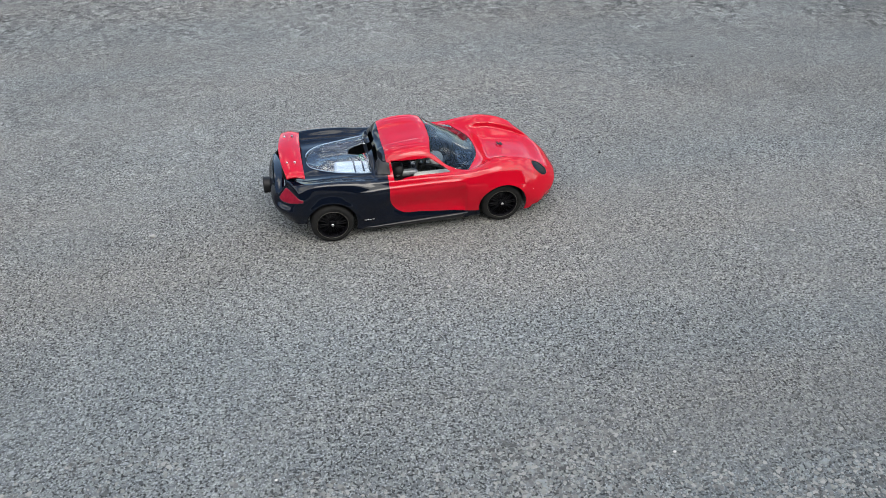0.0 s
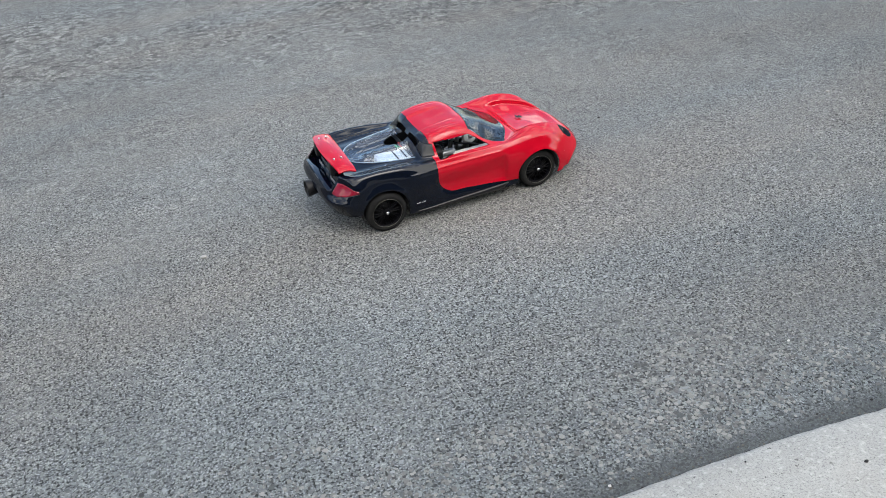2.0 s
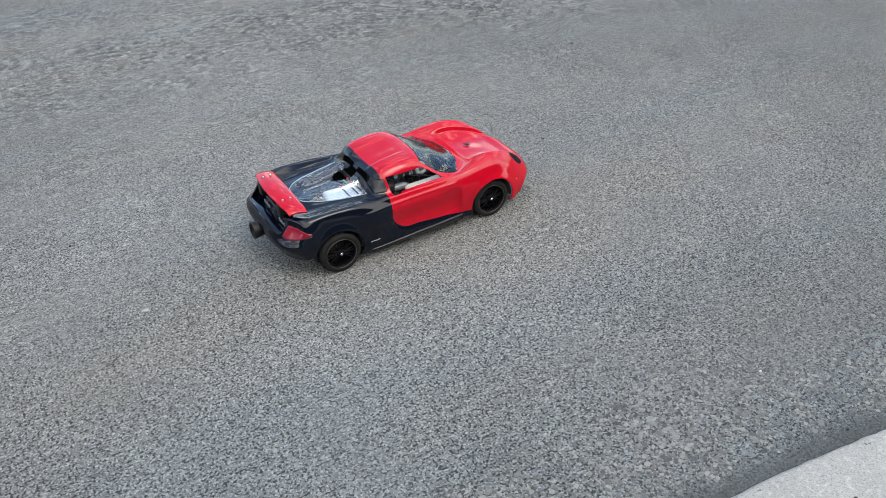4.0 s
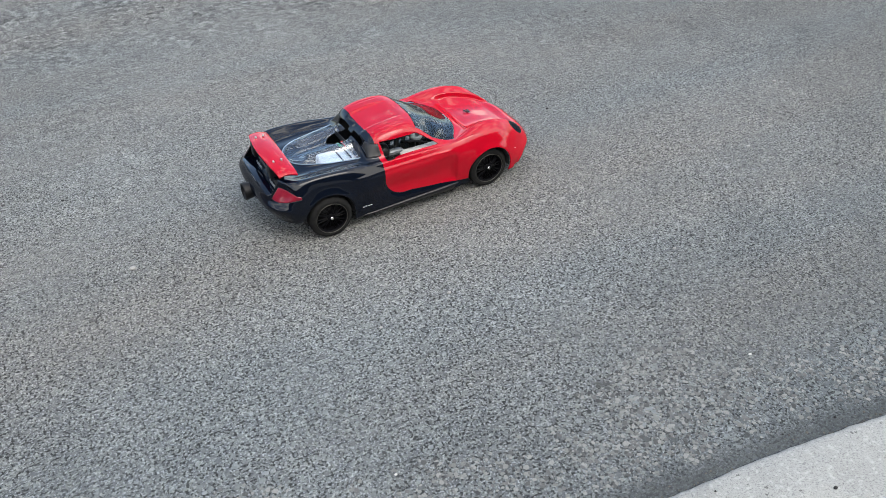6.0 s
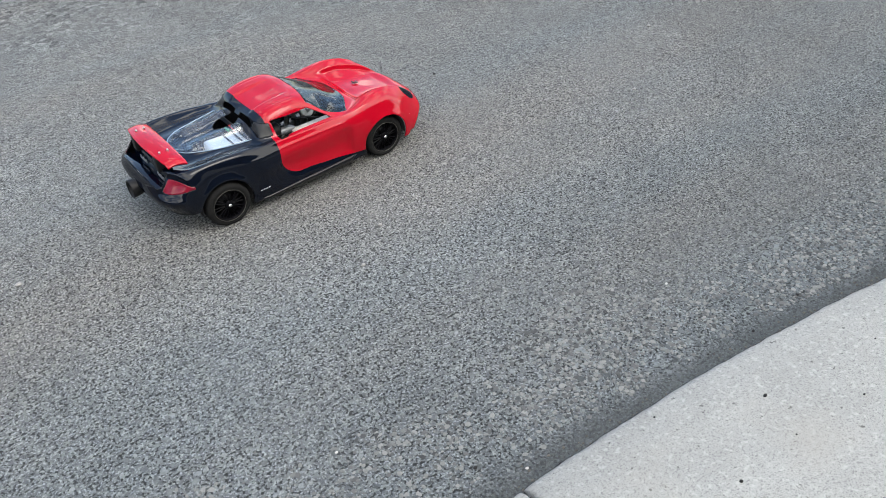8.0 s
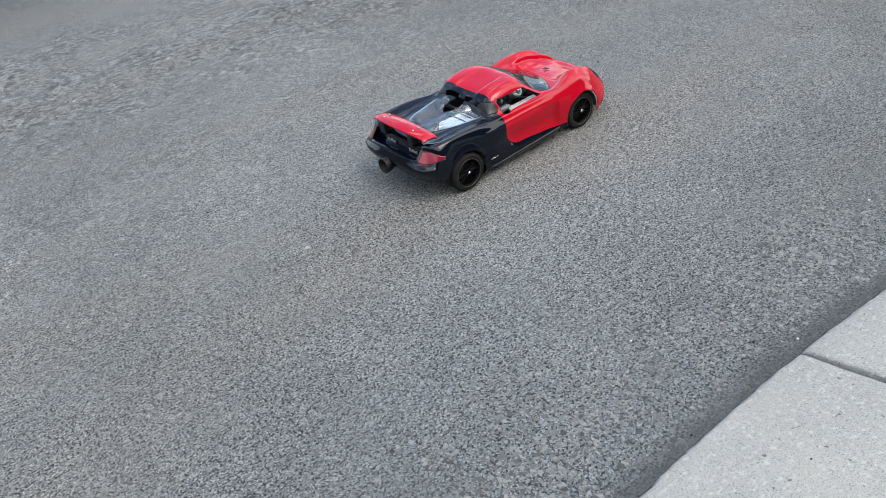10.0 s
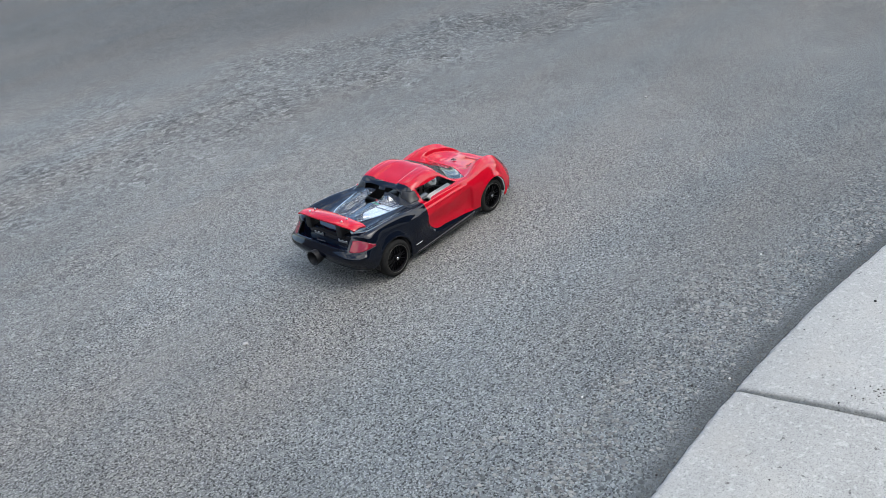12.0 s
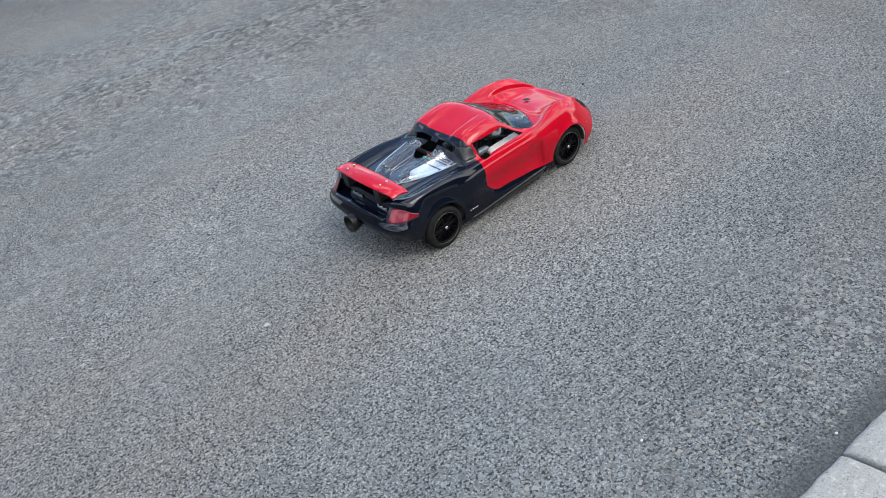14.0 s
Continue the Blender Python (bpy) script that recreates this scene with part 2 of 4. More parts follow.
RED = painted(material("red_paint", rough=0.4, coat=0.8, spec=0.0), 26, (0.335, 0.0008, 0.0090), (0.37, 0.0011, 0.0125), rough=(0.3, 0.5))
BLACK = painted(material("black_paint", rough=0.3, coat=0.95, spec=0.0), 30, (0.0010, 0.0022, 0.0060), (0.0016, 0.0033, 0.0085))


def two_tone():
    """One shell sprayed in two colours: red before the roof's rear edge, the door's rear edge and the door's curved foot."""
    m = bpy.data.materials.new("two_tone_paint")
    m.use_nodes = True
    n, l = m.node_tree.nodes, m.node_tree.links
    n.clear()

    def math_node(op, a, c=None, clamp=False):
        k = n.new("ShaderNodeMath")
        k.operation, k.use_clamp = op, clamp
        for i, v in enumerate((a, c)):
            if isinstance(v, (int, float)):
                k.inputs[i].default_value = v
            elif v is not None:
                l.new(v, k.inputs[i])
        return k.outputs[0]

    pos = n.new("ShaderNodeNewGeometry").outputs["Position"]
    xyz = n.new("ShaderNodeSeparateXYZ")
    l.new(pos, xyz.inputs[0])
    x, z, r = xyz.outputs["X"], xyz.outputs["Z"], 0.062
    side = math_node('ADD', x, 0.087)
    drop = math_node('MULTIPLY', math_node('MULTIPLY', x, 1 / 0.18, True), 0.016)
    foot = math_node('ADD', math_node('ADD', math_node('SUBTRACT', z, 0.072), drop), math_node('MULTIPLY', math_node('GREATER_THAN', x, 0.24), 9.0))
    a = math_node('MAXIMUM', math_node('SUBTRACT', r, side), 0.0)
    b = math_node('MAXIMUM', math_node('SUBTRACT', r, foot), 0.0)
    low = math_node('SUBTRACT', r, math_node('SQRT', math_node('ADD', math_node('MULTIPLY', a, a), math_node('MULTIPLY', b, b))))
    high = math_node('GREATER_THAN', z, 0.165)
    edge = math_node('ADD', math_node('MULTIPLY', high, side), math_node('MULTIPLY', math_node('SUBTRACT', 1.0, high), low))
    is_red = math_node('MULTIPLY', math_node('ADD', edge, 0.0003), 1600.0, True)
    wave = n.new("ShaderNodeTexNoise")
    wave.inputs["Scale"].default_value, wave.inputs["Detail"].default_value = 22, 2
    bump = n.new("ShaderNodeBump")
    bump.inputs["Strength"].default_value, bump.inputs["Distance"].default_value = 0.06, 0.004
    l.new(pos, wave.inputs["Vector"])
    l.new(wave.outputs["Fac"], bump.inputs["Height"])
    tone = n.new("ShaderNodeTexNoise")
    tone.inputs["Scale"].default_value, tone.inputs["Detail"].default_value = 26, 4
    l.new(pos, tone.inputs["Vector"])

    def coat(dark, pale, weight, blur, rough, ior=1.5):
        s = n.new("ShaderNodeBsdfPrincipled")
        c = n.new("ShaderNodeMixRGB")
        c.inputs["Color1"].default_value, c.inputs["Color2"].default_value = (*dark, 1), (*pale, 1)
        l.new(tone.outputs["Fac"], c.inputs["Fac"])
        l.new(c.outputs["Color"], s.inputs["Base Color"])
        s.inputs["Roughness"].default_value = rough
        s.inputs["Specular IOR Level"].default_value = 0.0
        s.inputs["Coat Weight"].default_value, s.inputs["Coat IOR"].default_value, s.inputs["Coat Roughness"].default_value = weight, ior, blur
        l.new(bump.outputs["Normal"], s.inputs["Coat Normal"])
        return s.outputs[0]

    mx = n.new("ShaderNodeMixShader")
    l.new(is_red, mx.inputs[0])
    l.new(coat((0.0010, 0.0022, 0.0060), (0.0016, 0.0033, 0.0085), 0.95, 0.075, 0.3, 1.42), mx.inputs[1])
    l.new(coat((0.335, 0.0008, 0.0090), (0.37, 0.0011, 0.0125), 0.78, 0.08, 0.4), mx.inputs[2])
    out = n.new("ShaderNodeOutputMaterial")
    l.new(mx.outputs[0], out.inputs["Surface"])
    return m


TWO_TONE = two_tone()
TYRE = grain(material("rubber", rough=0.75, spec=0.12), 90, (0.009, 0.009, 0.009), (0.017, 0.017, 0.0165), bump=0.3, bump_scale=500)
RIM = material("rim_black", (0.003, 0.003, 0.004), 0.45, spec=0.08)
LIP = material("rim_lip", (0.07, 0.068, 0.06), 0.4, 0.5)
STEEL = grain(material("steel", rough=0.3, metal=1.0), 80, (0.45, 0.45, 0.46), (0.62, 0.62, 0.62), rough=(0.2, 0.4))
CHROME = material("chrome", (0.8, 0.8, 0.8), 0.12, 1.0)
PLASTIC = grain(material("black_plastic", rough=0.5, spec=0.3), 60, (0.006, 0.006, 0.007), (0.014, 0.014, 0.015), bump=0.2, bump_scale=300)
WHITE = grain(material("white_plastic", rough=0.45), 40, (0.66, 0.66, 0.64), (0.78, 0.78, 0.76))
TRAY = grain(material("tray_plastic", rough=0.5, spec=0.3), 40, (0.42, 0.42, 0.40), (0.52, 0.52, 0.50))
LENS_RED = painted(material("red_lens", rough=0.2, coat=0.6, spec=0.1), 60, (0.13, 0.003, 0.013), (0.22, 0.008, 0.024))
LENS_DARK = material("headlight_black", (0.004, 0.006, 0.011), 0.1, coat=0.35, spec=0.0)
MUFFLER = grain(material("muffler_black", rough=0.5, spec=0.25), 50, (0.003, 0.003, 0.0035), (0.008, 0.008, 0.009), rough=(0.35, 0.6))
SILL = painted(material("sill_black", rough=0.3, coat=0.7, spec=0.1), 40, (0.003, 0.003, 0.004), (0.007, 0.007, 0.009))
ALLOY = grain(material("smoked_alloy", rough=0.35, metal=0.4), 70, (0.16, 0.17, 0.18), (0.34, 0.35, 0.37), rough=(0.25, 0.45))
GREEN = material("green_wire", (0.02, 0.35, 0.12), 0.5)
WIRE = material("red_wire", (0.45, 0.02, 0.02), 0.5)


def clear_material(name, tint, keep, ior=1.5):
    """Clear polycarbonate: mostly see-through, with a gloss."""
    m = bpy.data.materials.new(name)
    m.use_nodes = True
    n, l = m.node_tree.nodes, m.node_tree.links
    n.clear()
    out = n.new("ShaderNodeOutputMaterial")
    tr = n.new("ShaderNodeBsdfTransparent")
    tr.inputs["Color"].default_value = (*tint, 1)
    gl = n.new("ShaderNodeBsdfGlossy")
    gl.inputs["Roughness"].default_value = 0.06
    lw = n.new("ShaderNodeLayerWeight")
    lw.inputs["Blend"].default_value = 0.5
    fr = n.new("ShaderNodeMath")
    fr.operation = 'POWER'
    fr.inputs[1].default_value = 5.0
    l.new(lw.outputs["Facing"], fr.inputs[0])
    add = n.new("ShaderNodeMath")
    add.operation, add.use_clamp = 'ADD', True
    add.inputs[1].default_value = keep + ((ior - 1) / (ior + 1)) ** 2
    mx = n.new("ShaderNodeMixShader")
    l.new(fr.outputs[0], add.inputs[0])
    l.new(add.outputs[0], mx.inputs[0])
    l.new(tr.outputs[0], mx.inputs[1])
    l.new(gl.outputs[0], mx.inputs[2])
    l.new(mx.outputs[0], out.inputs["Surface"])
    return m


CLEAR = clear_material("clear_polycarbonate", (0.84, 0.89, 0.94), 0.045, 1.58)
# pale blue base colour stands in for the highlight along the cover's edge
COVER_EDGE_GLINT = material("clear_edge_glint", (0.20, 0.27, 0.36), 0.2, coat=0.8)
SMOKED = grain(material("smoked_panel", rough=0.35, coat=0.2, spec=0.2), 45, (0.012, 0.012, 0.013), (0.035, 0.036, 0.038))
FOIL = grain(material("foil_film", rough=0.25, metal=0.5), 130, (0.010, 0.016, 0.030), (0.55, 0.66, 0.82))
TINTED = clear_material("smoked_polycarbonate", (0.58, 0.62, 0.65), 0.0, 1.42)


# ---- mesh helpers ----
def link(name, mesh, mat, parent=None, label="", smooth=True):
    if mat:
        mesh.materials.append(mat)
    ob = new(name, mesh)
    if smooth:
        mesh.shade_smooth()
    if parent:
        ob.parent = parent
    if label:
        ob["label"] = label
    return ob


def part(name, bm, mat, parent=None, label="", smooth=True):
    mesh = bpy.data.meshes.new(name)
    bmesh.ops.recalc_face_normals(bm, faces=bm.faces)
    bm.to_mesh(mesh)
    bm.free()
    return link(name, mesh, mat, parent, label, smooth)


def thing(name, label, category, group="", at=(0, 0, 0)):
    ob = new(name)
    ob.empty_display_size = 0.05
    ob.location = at
    return tagged(ob, label, category, group)


def box(size, at=(0, 0, 0), bevel=0.0, turn=None, segments=2, bm=None):
    own = bm or bmesh.new()
    made = bmesh.ops.create_cube(own, size=1)["verts"]
    bmesh.ops.scale(own, vec=size, verts=made)
    if bevel:
        edges = list({e for v in made for e in v.link_edges})
        made = list({v for f in bmesh.ops.bevel(own, geom=edges, offset=bevel, segments=segments, affect='EDGES', profile=0.5)["faces"] for v in f.verts} | {v for v in made if v.is_valid})
    m = Matrix.Translation(at) @ (turn or Matrix.Identity(4))
    bmesh.ops.transform(own, matrix=m, verts=made)
    return own


def lathe(profile, steps=32, axis='Y', at=(0, 0, 0), closed=False, turn=None, bm=None):
    """Turns rows of (radius, along) round an axis."""
    own = bm or bmesh.new()
    rings = []
    for r, a in profile:
        ring = []
        for k in range(steps):
            w = 2 * math.pi * k / steps
            c, s = r * math.cos(w), r * math.sin(w)
            p = {'X': (a, c, s), 'Y': (c, a, s), 'Z': (c, s, a)}[axis]
            v = Vector(p)
            if turn:
                v = turn @ v
            ring.append(own.verts.new(v + Vector(at)))
        rings.append(ring)
    pairs = list(zip(rings, rings[1:])) + ([(rings[-1], rings[0])] if closed else [])
    for a, b in pairs:
        for k in range(steps):
            own.faces.new((a[k], a[(k + 1) % steps], b[(k + 1) % steps], b[k]))
    if not closed:
        for ring in (rings[0], rings[-1]):
            own.faces.new(ring)
    return own


def tube(points, radius, steps=8, bm=None):
    """A round bar along points."""
    own = bm or bmesh.new()
    pts = [Vector(p) for p in points]
    rings = []
    for i, p in enumerate(pts):
        d = (pts[min(i + 1, len(pts) - 1)] - pts[max(i - 1, 0)]).normalized()
        side = d.cross(Vector((0, 0, 1)))
        if side.length < 1e-3:
            side = d.cross(Vector((0, 1, 0)))
        side.normalize()
        up = side.cross(d)
        r = radius[i] if isinstance(radius, (list, tuple)) else radius
        rings.append([own.verts.new(p + r * (math.cos(2 * math.pi * k / steps) * side + math.sin(2 * math.pi * k / steps) * up)) for k in range(steps)])
    for a, b in zip(rings, rings[1:]):
        for k in range(steps):
            own.faces.new((a[k], a[(k + 1) % steps], b[(k + 1) % steps], b[k]))
    own.faces.new(rings[0])
    own.faces.new(rings[-1])
    return own


# ---- road and kerb ----
def edge_y(x, off=0.0):
    """The road's edge, which bends gently away from the car's heading."""
    u = min(max(x, -1.2), 1.2)
    return -1.378 - 0.080 * u - 0.075 * u * u - (0.26 if x > 0 else -0.10) * (x - u) + off


def road_sheet():
    bm = bmesh.new()
    xs = [-600, -60, -12, -6, -3, 0, 3, 6, 12, 60, 600]
    rows = []
    for x in xs:
        row = [bm.verts.new((x, y, 0)) for y in (-600, edge_y(x, -3) if abs(x) < 100 else -100, 2 - 0.1 * min(max(x, -60), 60), 30, 600)]
        rows.append(row)
    for a, b in zip(rows, rows[1:]):
        for k in range(4):
            bm.faces.new((a[k], b[k], b[k + 1], a[k + 1]))
    return tagged(part("road", bm, ASPHALT, smooth=False), "worn grey asphalt road with exposed stone chippings", "road", kind="structure")


road = road_sheet()

# section of the apron: distance outwards from the road's edge, height
APRON_SECTION = [(0.0, -0.03), (0.0, 0.004), (0.006, 0.012), (0.02, 0.018), (0.10, 0.032), (0.20, 0.052), (0.32, 0.072), (0.5, 0.09), (0.9, 0.11), (1.5, 0.13), (2.6, 0.15), (2.6, -0.03)]
FAR_SECTION = [(0.0, -0.03), (0.0, 0.01), (0.03, 0.05), (0.10, 0.10), (0.16, 0.115), (0.40, 0.12), (2.0, 0.14), (2.0, -0.03)]


def cast_length(x0, x1, section, line, sign, steps, lift=0.0):
    """One cast length of concrete between two joints, with tooled ends and a slightly uneven edge."""
    bm = bmesh.new()
    xs = [x0, x0 + 0.0015, x0 + 0.004, x0 + 0.008] + [x0 + (x1 - x0) * k / steps for k in range(1, steps)] + [x1 - 0.008, x1 - 0.004, x1 - 0.0015, x1]
    rows = []
    last = len(section) - 1
    for i, x in enumerate(xs):
        end = min(i, len(xs) - 1 - i)
        drop = (0.007, 0.0028, 0.0008, 0.0)[end] if end < 4 else 0.0
        row = []
        for k, (o, h) in enumerate(section):
            wob = 0.0045 * noise.noise((x * 7, o * 9, 3.1)) + 0.0045 * noise.noise((x * 31, o * 20, 7.7))
            top = 0 < k < last
            row.append(bm.verts.new((x, line(x) + sign * (o + (wob if k < 4 else 0)), h + (0.5 * wob - drop + lift * min(1, o / 0.05) if top else 0))))
        rows.append(row)
    for a, b in zip(rows, rows[1:]):
        for k in range(last):
            bm.faces.new((a[k], b[k], b[k + 1], a[k + 1]))
    bm.faces.new(rows[0])
    bm.faces.new(rows[-1][::-1])
    return bm


def joint_fill(x0, x1, section, line, sign, sunk):
    """Dirt lying in the joints, a little below the top."""
    bm = bmesh.new()
    rows = [[bm.verts.new((x, line(x) + sign * o, h - sunk)) for o, h in section[1:-1]] for x in (x0, x1)]
    for k in range(len(rows[0]) - 1):
        bm.faces.new((rows[0][k], rows[1][k], rows[1][k + 1], rows[0][k + 1]))
    return bm


JOINT_AT, GAP, LENGTH = -0.26, 0.008, 3.0
pavement = tagged(new("pavement"), "pale sloping concrete kerb apron with a tooled joint", "pavement", kind="structure")
for k in range(-3, 4):
    a, b = JOINT_AT + LENGTH * k + GAP / 2, JOINT_AT + LENGTH * (k + 1) - GAP / 2
    part("concrete_slab", cast_length(a, b, APRON_SECTION, edge_y, -1, 160, 0.006 if k >= 0 else 0.0), CONCRETE, pavement)
    part("joint_dirt", joint_fill(a - GAP - 0.004, a + 0.004, APRON_SECTION, edge_y, -1, 0.016), JOINT, pavement, "grey dirt in the joint")


def far_y(x):
    return 7.98 + 0.385 * x


far_pavement = tagged(new("far_pavement"), "pale concrete kerb and pavement across the road", "pavement", kind="structure")
for k in range(-4, 6):
    a, b = LENGTH * k + GAP / 2, LENGTH * (k + 1) - GAP / 2
    part("concrete_slab", cast_length(a, b, FAR_SECTION, far_y, 1, 12), CONCRETE, far_pavement)


# unseen plain walls added behind the kerb and down the street to darken reflections
WALL = grain(material("wall_render", rough=0.9, spec=0.2), 6, (0.13, 0.115, 0.10), (0.17, 0.155, 0.135), bump=0.4, bump_scale=180)
for name, size, at in (("unseen_wall_south", (28.0, 0.25, 5.6), (2.0, -8.6, 2.8)), ("unseen_wall_west", (0.25, 26.0, 5.6), (-12.125, 4.525, 2.8))):
    tagged(part(name, box(size, at, 0.02), WALL, smooth=False), "unseen plain dull brown rendered wall added to darken reflections", "wall", kind="structure")


# ---- the model car ----
# Rows of the shell from the tail to the nose; in each, points from the middle of the top to the sill.
SHELL = [
    # fascia foot
    [(-0.420, 0, 0.086), (-0.420, 0.06, 0.086), (-0.417, 0.1, 0.084), (-0.410, 0.135, 0.082), (-0.392, 0.157, 0.075), (-0.378, 0.174, 0.076), (-0.370, 0.181, 0.076), (-0.362, 0.184, 0.076)],
    # fascia bulge
    [(-0.443, 0, 0.122), (-0.442, 0.06, 0.123), (-0.439, 0.1, 0.124), (-0.432, 0.138, 0.125), (-0.417, 0.168, 0.127), (-0.394, 0.187, 0.126), (-0.374, 0.190, 0.110), (-0.354, 0.186, 0.077)],
    # shelf under the lights
    [(-0.431, 0, 0.150), (-0.430, 0.06, 0.150), (-0.426, 0.1, 0.149), (-0.417, 0.137, 0.145), (-0.401, 0.166, 0.142), (-0.383, 0.184, 0.138), (-0.367, 0.190, 0.118), (-0.351, 0.186, 0.078)],
    # tail lip
    [(-0.419, 0, 0.175), (-0.418, 0.06, 0.176), (-0.407, 0.1, 0.179), (-0.392, 0.13, 0.180), (-0.379, 0.157, 0.176), (-0.364, 0.184, 0.157), (-0.356, 0.191, 0.112), (-0.346, 0.186, 0.076)],
    [(-0.395, 0, 0.186), (-0.394, 0.06, 0.186), (-0.389, 0.1, 0.189), (-0.379, 0.13, 0.195), (-0.365, 0.165, 0.190), (-0.350, 0.188, 0.164), (-0.343, 0.191, 0.106), (-0.335, 0.186, 0.070)],
    [(-0.335, 0, 0.187), (-0.335, 0.06, 0.187), (-0.335, 0.105, 0.185), (-0.332, 0.135, 0.192), (-0.322, 0.172, 0.197), (-0.315, 0.184, 0.172), (-0.310, 0.186, 0.106), (-0.305, 0.187, 0.042)],
    # rear axle
    [(-0.265, 0, 0.192), (-0.265, 0.06, 0.191), (-0.265, 0.105, 0.186), (-0.265, 0.135, 0.191), (-0.265, 0.172, 0.199), (-0.265, 0.184, 0.176), (-0.265, 0.186, 0.106), (-0.265, 0.188, 0.040)],
    [(-0.190, 0, 0.198), (-0.190, 0.06, 0.196), (-0.190, 0.105, 0.187), (-0.190, 0.138, 0.189), (-0.190, 0.173, 0.195), (-0.192, 0.188, 0.170), (-0.195, 0.190, 0.102), (-0.195, 0.189, 0.038)],
    # foot of the roll hoop, the hoop, the roof's rear edge
    [(-0.125, 0, 0.208), (-0.125, 0.06, 0.207), (-0.125, 0.108, 0.193), (-0.130, 0.144, 0.185), (-0.140, 0.17, 0.189), (-0.145, 0.193, 0.159), (-0.148, 0.191, 0.098), (-0.148, 0.187, 0.036)],
    [(-0.100, 0, 0.232), (-0.100, 0.06, 0.235), (-0.106, 0.112, 0.219), (-0.116, 0.148, 0.188), (-0.112, 0.17, 0.186), (-0.112, 0.19, 0.156), (-0.112, 0.188, 0.096), (-0.112, 0.187, 0.036)],
    [(-0.080, 0, 0.246), (-0.080, 0.06, 0.246), (-0.082, 0.115, 0.238), (-0.076, 0.153, 0.189), (-0.076, 0.17, 0.185), (-0.080, 0.188, 0.154), (-0.080, 0.184, 0.092), (-0.080, 0.186, 0.035)],
    [(-0.010, 0, 0.256), (-0.010, 0.06, 0.2565), (-0.011, 0.118, 0.250), (-0.010, 0.155, 0.187), (-0.010, 0.171, 0.182), (-0.010, 0.186, 0.152), (-0.010, 0.182, 0.092), (-0.010, 0.185, 0.035)],
    # screen header
    [(0.058, 0, 0.252), (0.055, 0.06, 0.2525), (0.047, 0.119, 0.243), (0.055, 0.156, 0.185), (0.050, 0.172, 0.180), (0.050, 0.186, 0.150), (0.050, 0.183, 0.092), (0.050, 0.185, 0.035)],
    [(0.136, 0, 0.219), (0.130, 0.06, 0.217), (0.104, 0.135, 0.197), (0.110, 0.158, 0.184), (0.105, 0.173, 0.179), (0.100, 0.187, 0.149), (0.100, 0.185, 0.092), (0.100, 0.185, 0.035)],
    # screen foot
    [(0.213, 0, 0.180), (0.204, 0.065, 0.181), (0.162, 0.146, 0.181), (0.160, 0.16, 0.183), (0.155, 0.175, 0.179), (0.150, 0.19, 0.150), (0.150, 0.191, 0.097), (0.150, 0.187, 0.036)],
    [(0.285, 0, 0.173), (0.280, 0.06, 0.175), (0.265, 0.11, 0.194), (0.260, 0.148, 0.205), (0.260, 0.175, 0.191), (0.262, 0.196, 0.145), (0.265, 0.2, 0.097), (0.265, 0.192, 0.040)],
    [(0.346, 0, 0.162), (0.343, 0.06, 0.164), (0.334, 0.1, 0.181), (0.328, 0.138, 0.197), (0.324, 0.165, 0.180), (0.326, 0.189, 0.131), (0.330, 0.196, 0.092), (0.330, 0.189, 0.040)],
    [(0.412, 0, 0.142), (0.409, 0.06, 0.146), (0.398, 0.095, 0.157), (0.386, 0.124, 0.165), (0.377, 0.15, 0.151), (0.368, 0.177, 0.112), (0.362, 0.187, 0.080), (0.359, 0.183, 0.038)],
    # nose
    [(0.464, 0, 0.111), (0.461, 0.05, 0.113), (0.449, 0.09, 0.115), (0.435, 0.12, 0.115), (0.413, 0.147, 0.107), (0.393, 0.169, 0.091), (0.380, 0.179, 0.067), (0.371, 0.177, 0.044)],
    [(0.482, 0, 0.083), (0.479, 0.05, 0.083), (0.468, 0.09, 0.083), (0.453, 0.12, 0.082), (0.428, 0.147, 0.078), (0.403, 0.168, 0.069), (0.388, 0.176, 0.057), (0.378, 0.174, 0.044)],
    [(0.476, 0, 0.048), (0.472, 0.05, 0.048), (0.462, 0.088, 0.048), (0.447, 0.118, 0.048), (0.421, 0.144, 0.048), (0.399, 0.164, 0.046), (0.386, 0.172, 0.044), (0.376, 0.171, 0.043)],
]
NU, NV = 22, 18
AXLE, HUB_Z, WHEEL_R = 0.267, 0.066, 0.066
ARCH_R = 0.077


def resample(rows, n):
    """A smooth sheet through rows of points (centripetal, so that close rows do not fold)."""
    out = []
    for i in range(len(rows) - 1):
        p1, p2 = rows[i], rows[i + 1]
        p0 = rows[i - 1] if i else 2 * p1 - p2
        p3 = rows[i + 2] if i + 2 < len(rows) else 2 * p2 - p1
        d = [np.sqrt(np.linalg.norm(b - a, axis=-1, keepdims=True)) + 1e-4 for a, b in ((p0, p1), (p1, p2), (p2, p3))]
        t0 = np.zeros_like(d[0])
        t1, t2, t3 = d[0], d[0] + d[1], d[0] + d[1] + d[2]
        for k in range(n):
            t = t1 + (t2 - t1) * k / n
            a1 = ((t1 - t) * p0 + (t - t0) * p1) / (t1 - t0)
            a2 = ((t2 - t) * p1 + (t - t1) * p2) / (t2 - t1)
            a3 = ((t3 - t) * p2 + (t - t2) * p3) / (t3 - t2)
            b1 = ((t2 - t) * a1 + (t - t0) * a2) / (t2 - t0)
            b2 = ((t3 - t) * a2 + (t - t1) * a3) / (t3 - t1)
            out.append(((t2 - t) * b1 + (t - t1) * b2) / (t2 - t1))
    out.append(rows[-1])
    return np.array(out)


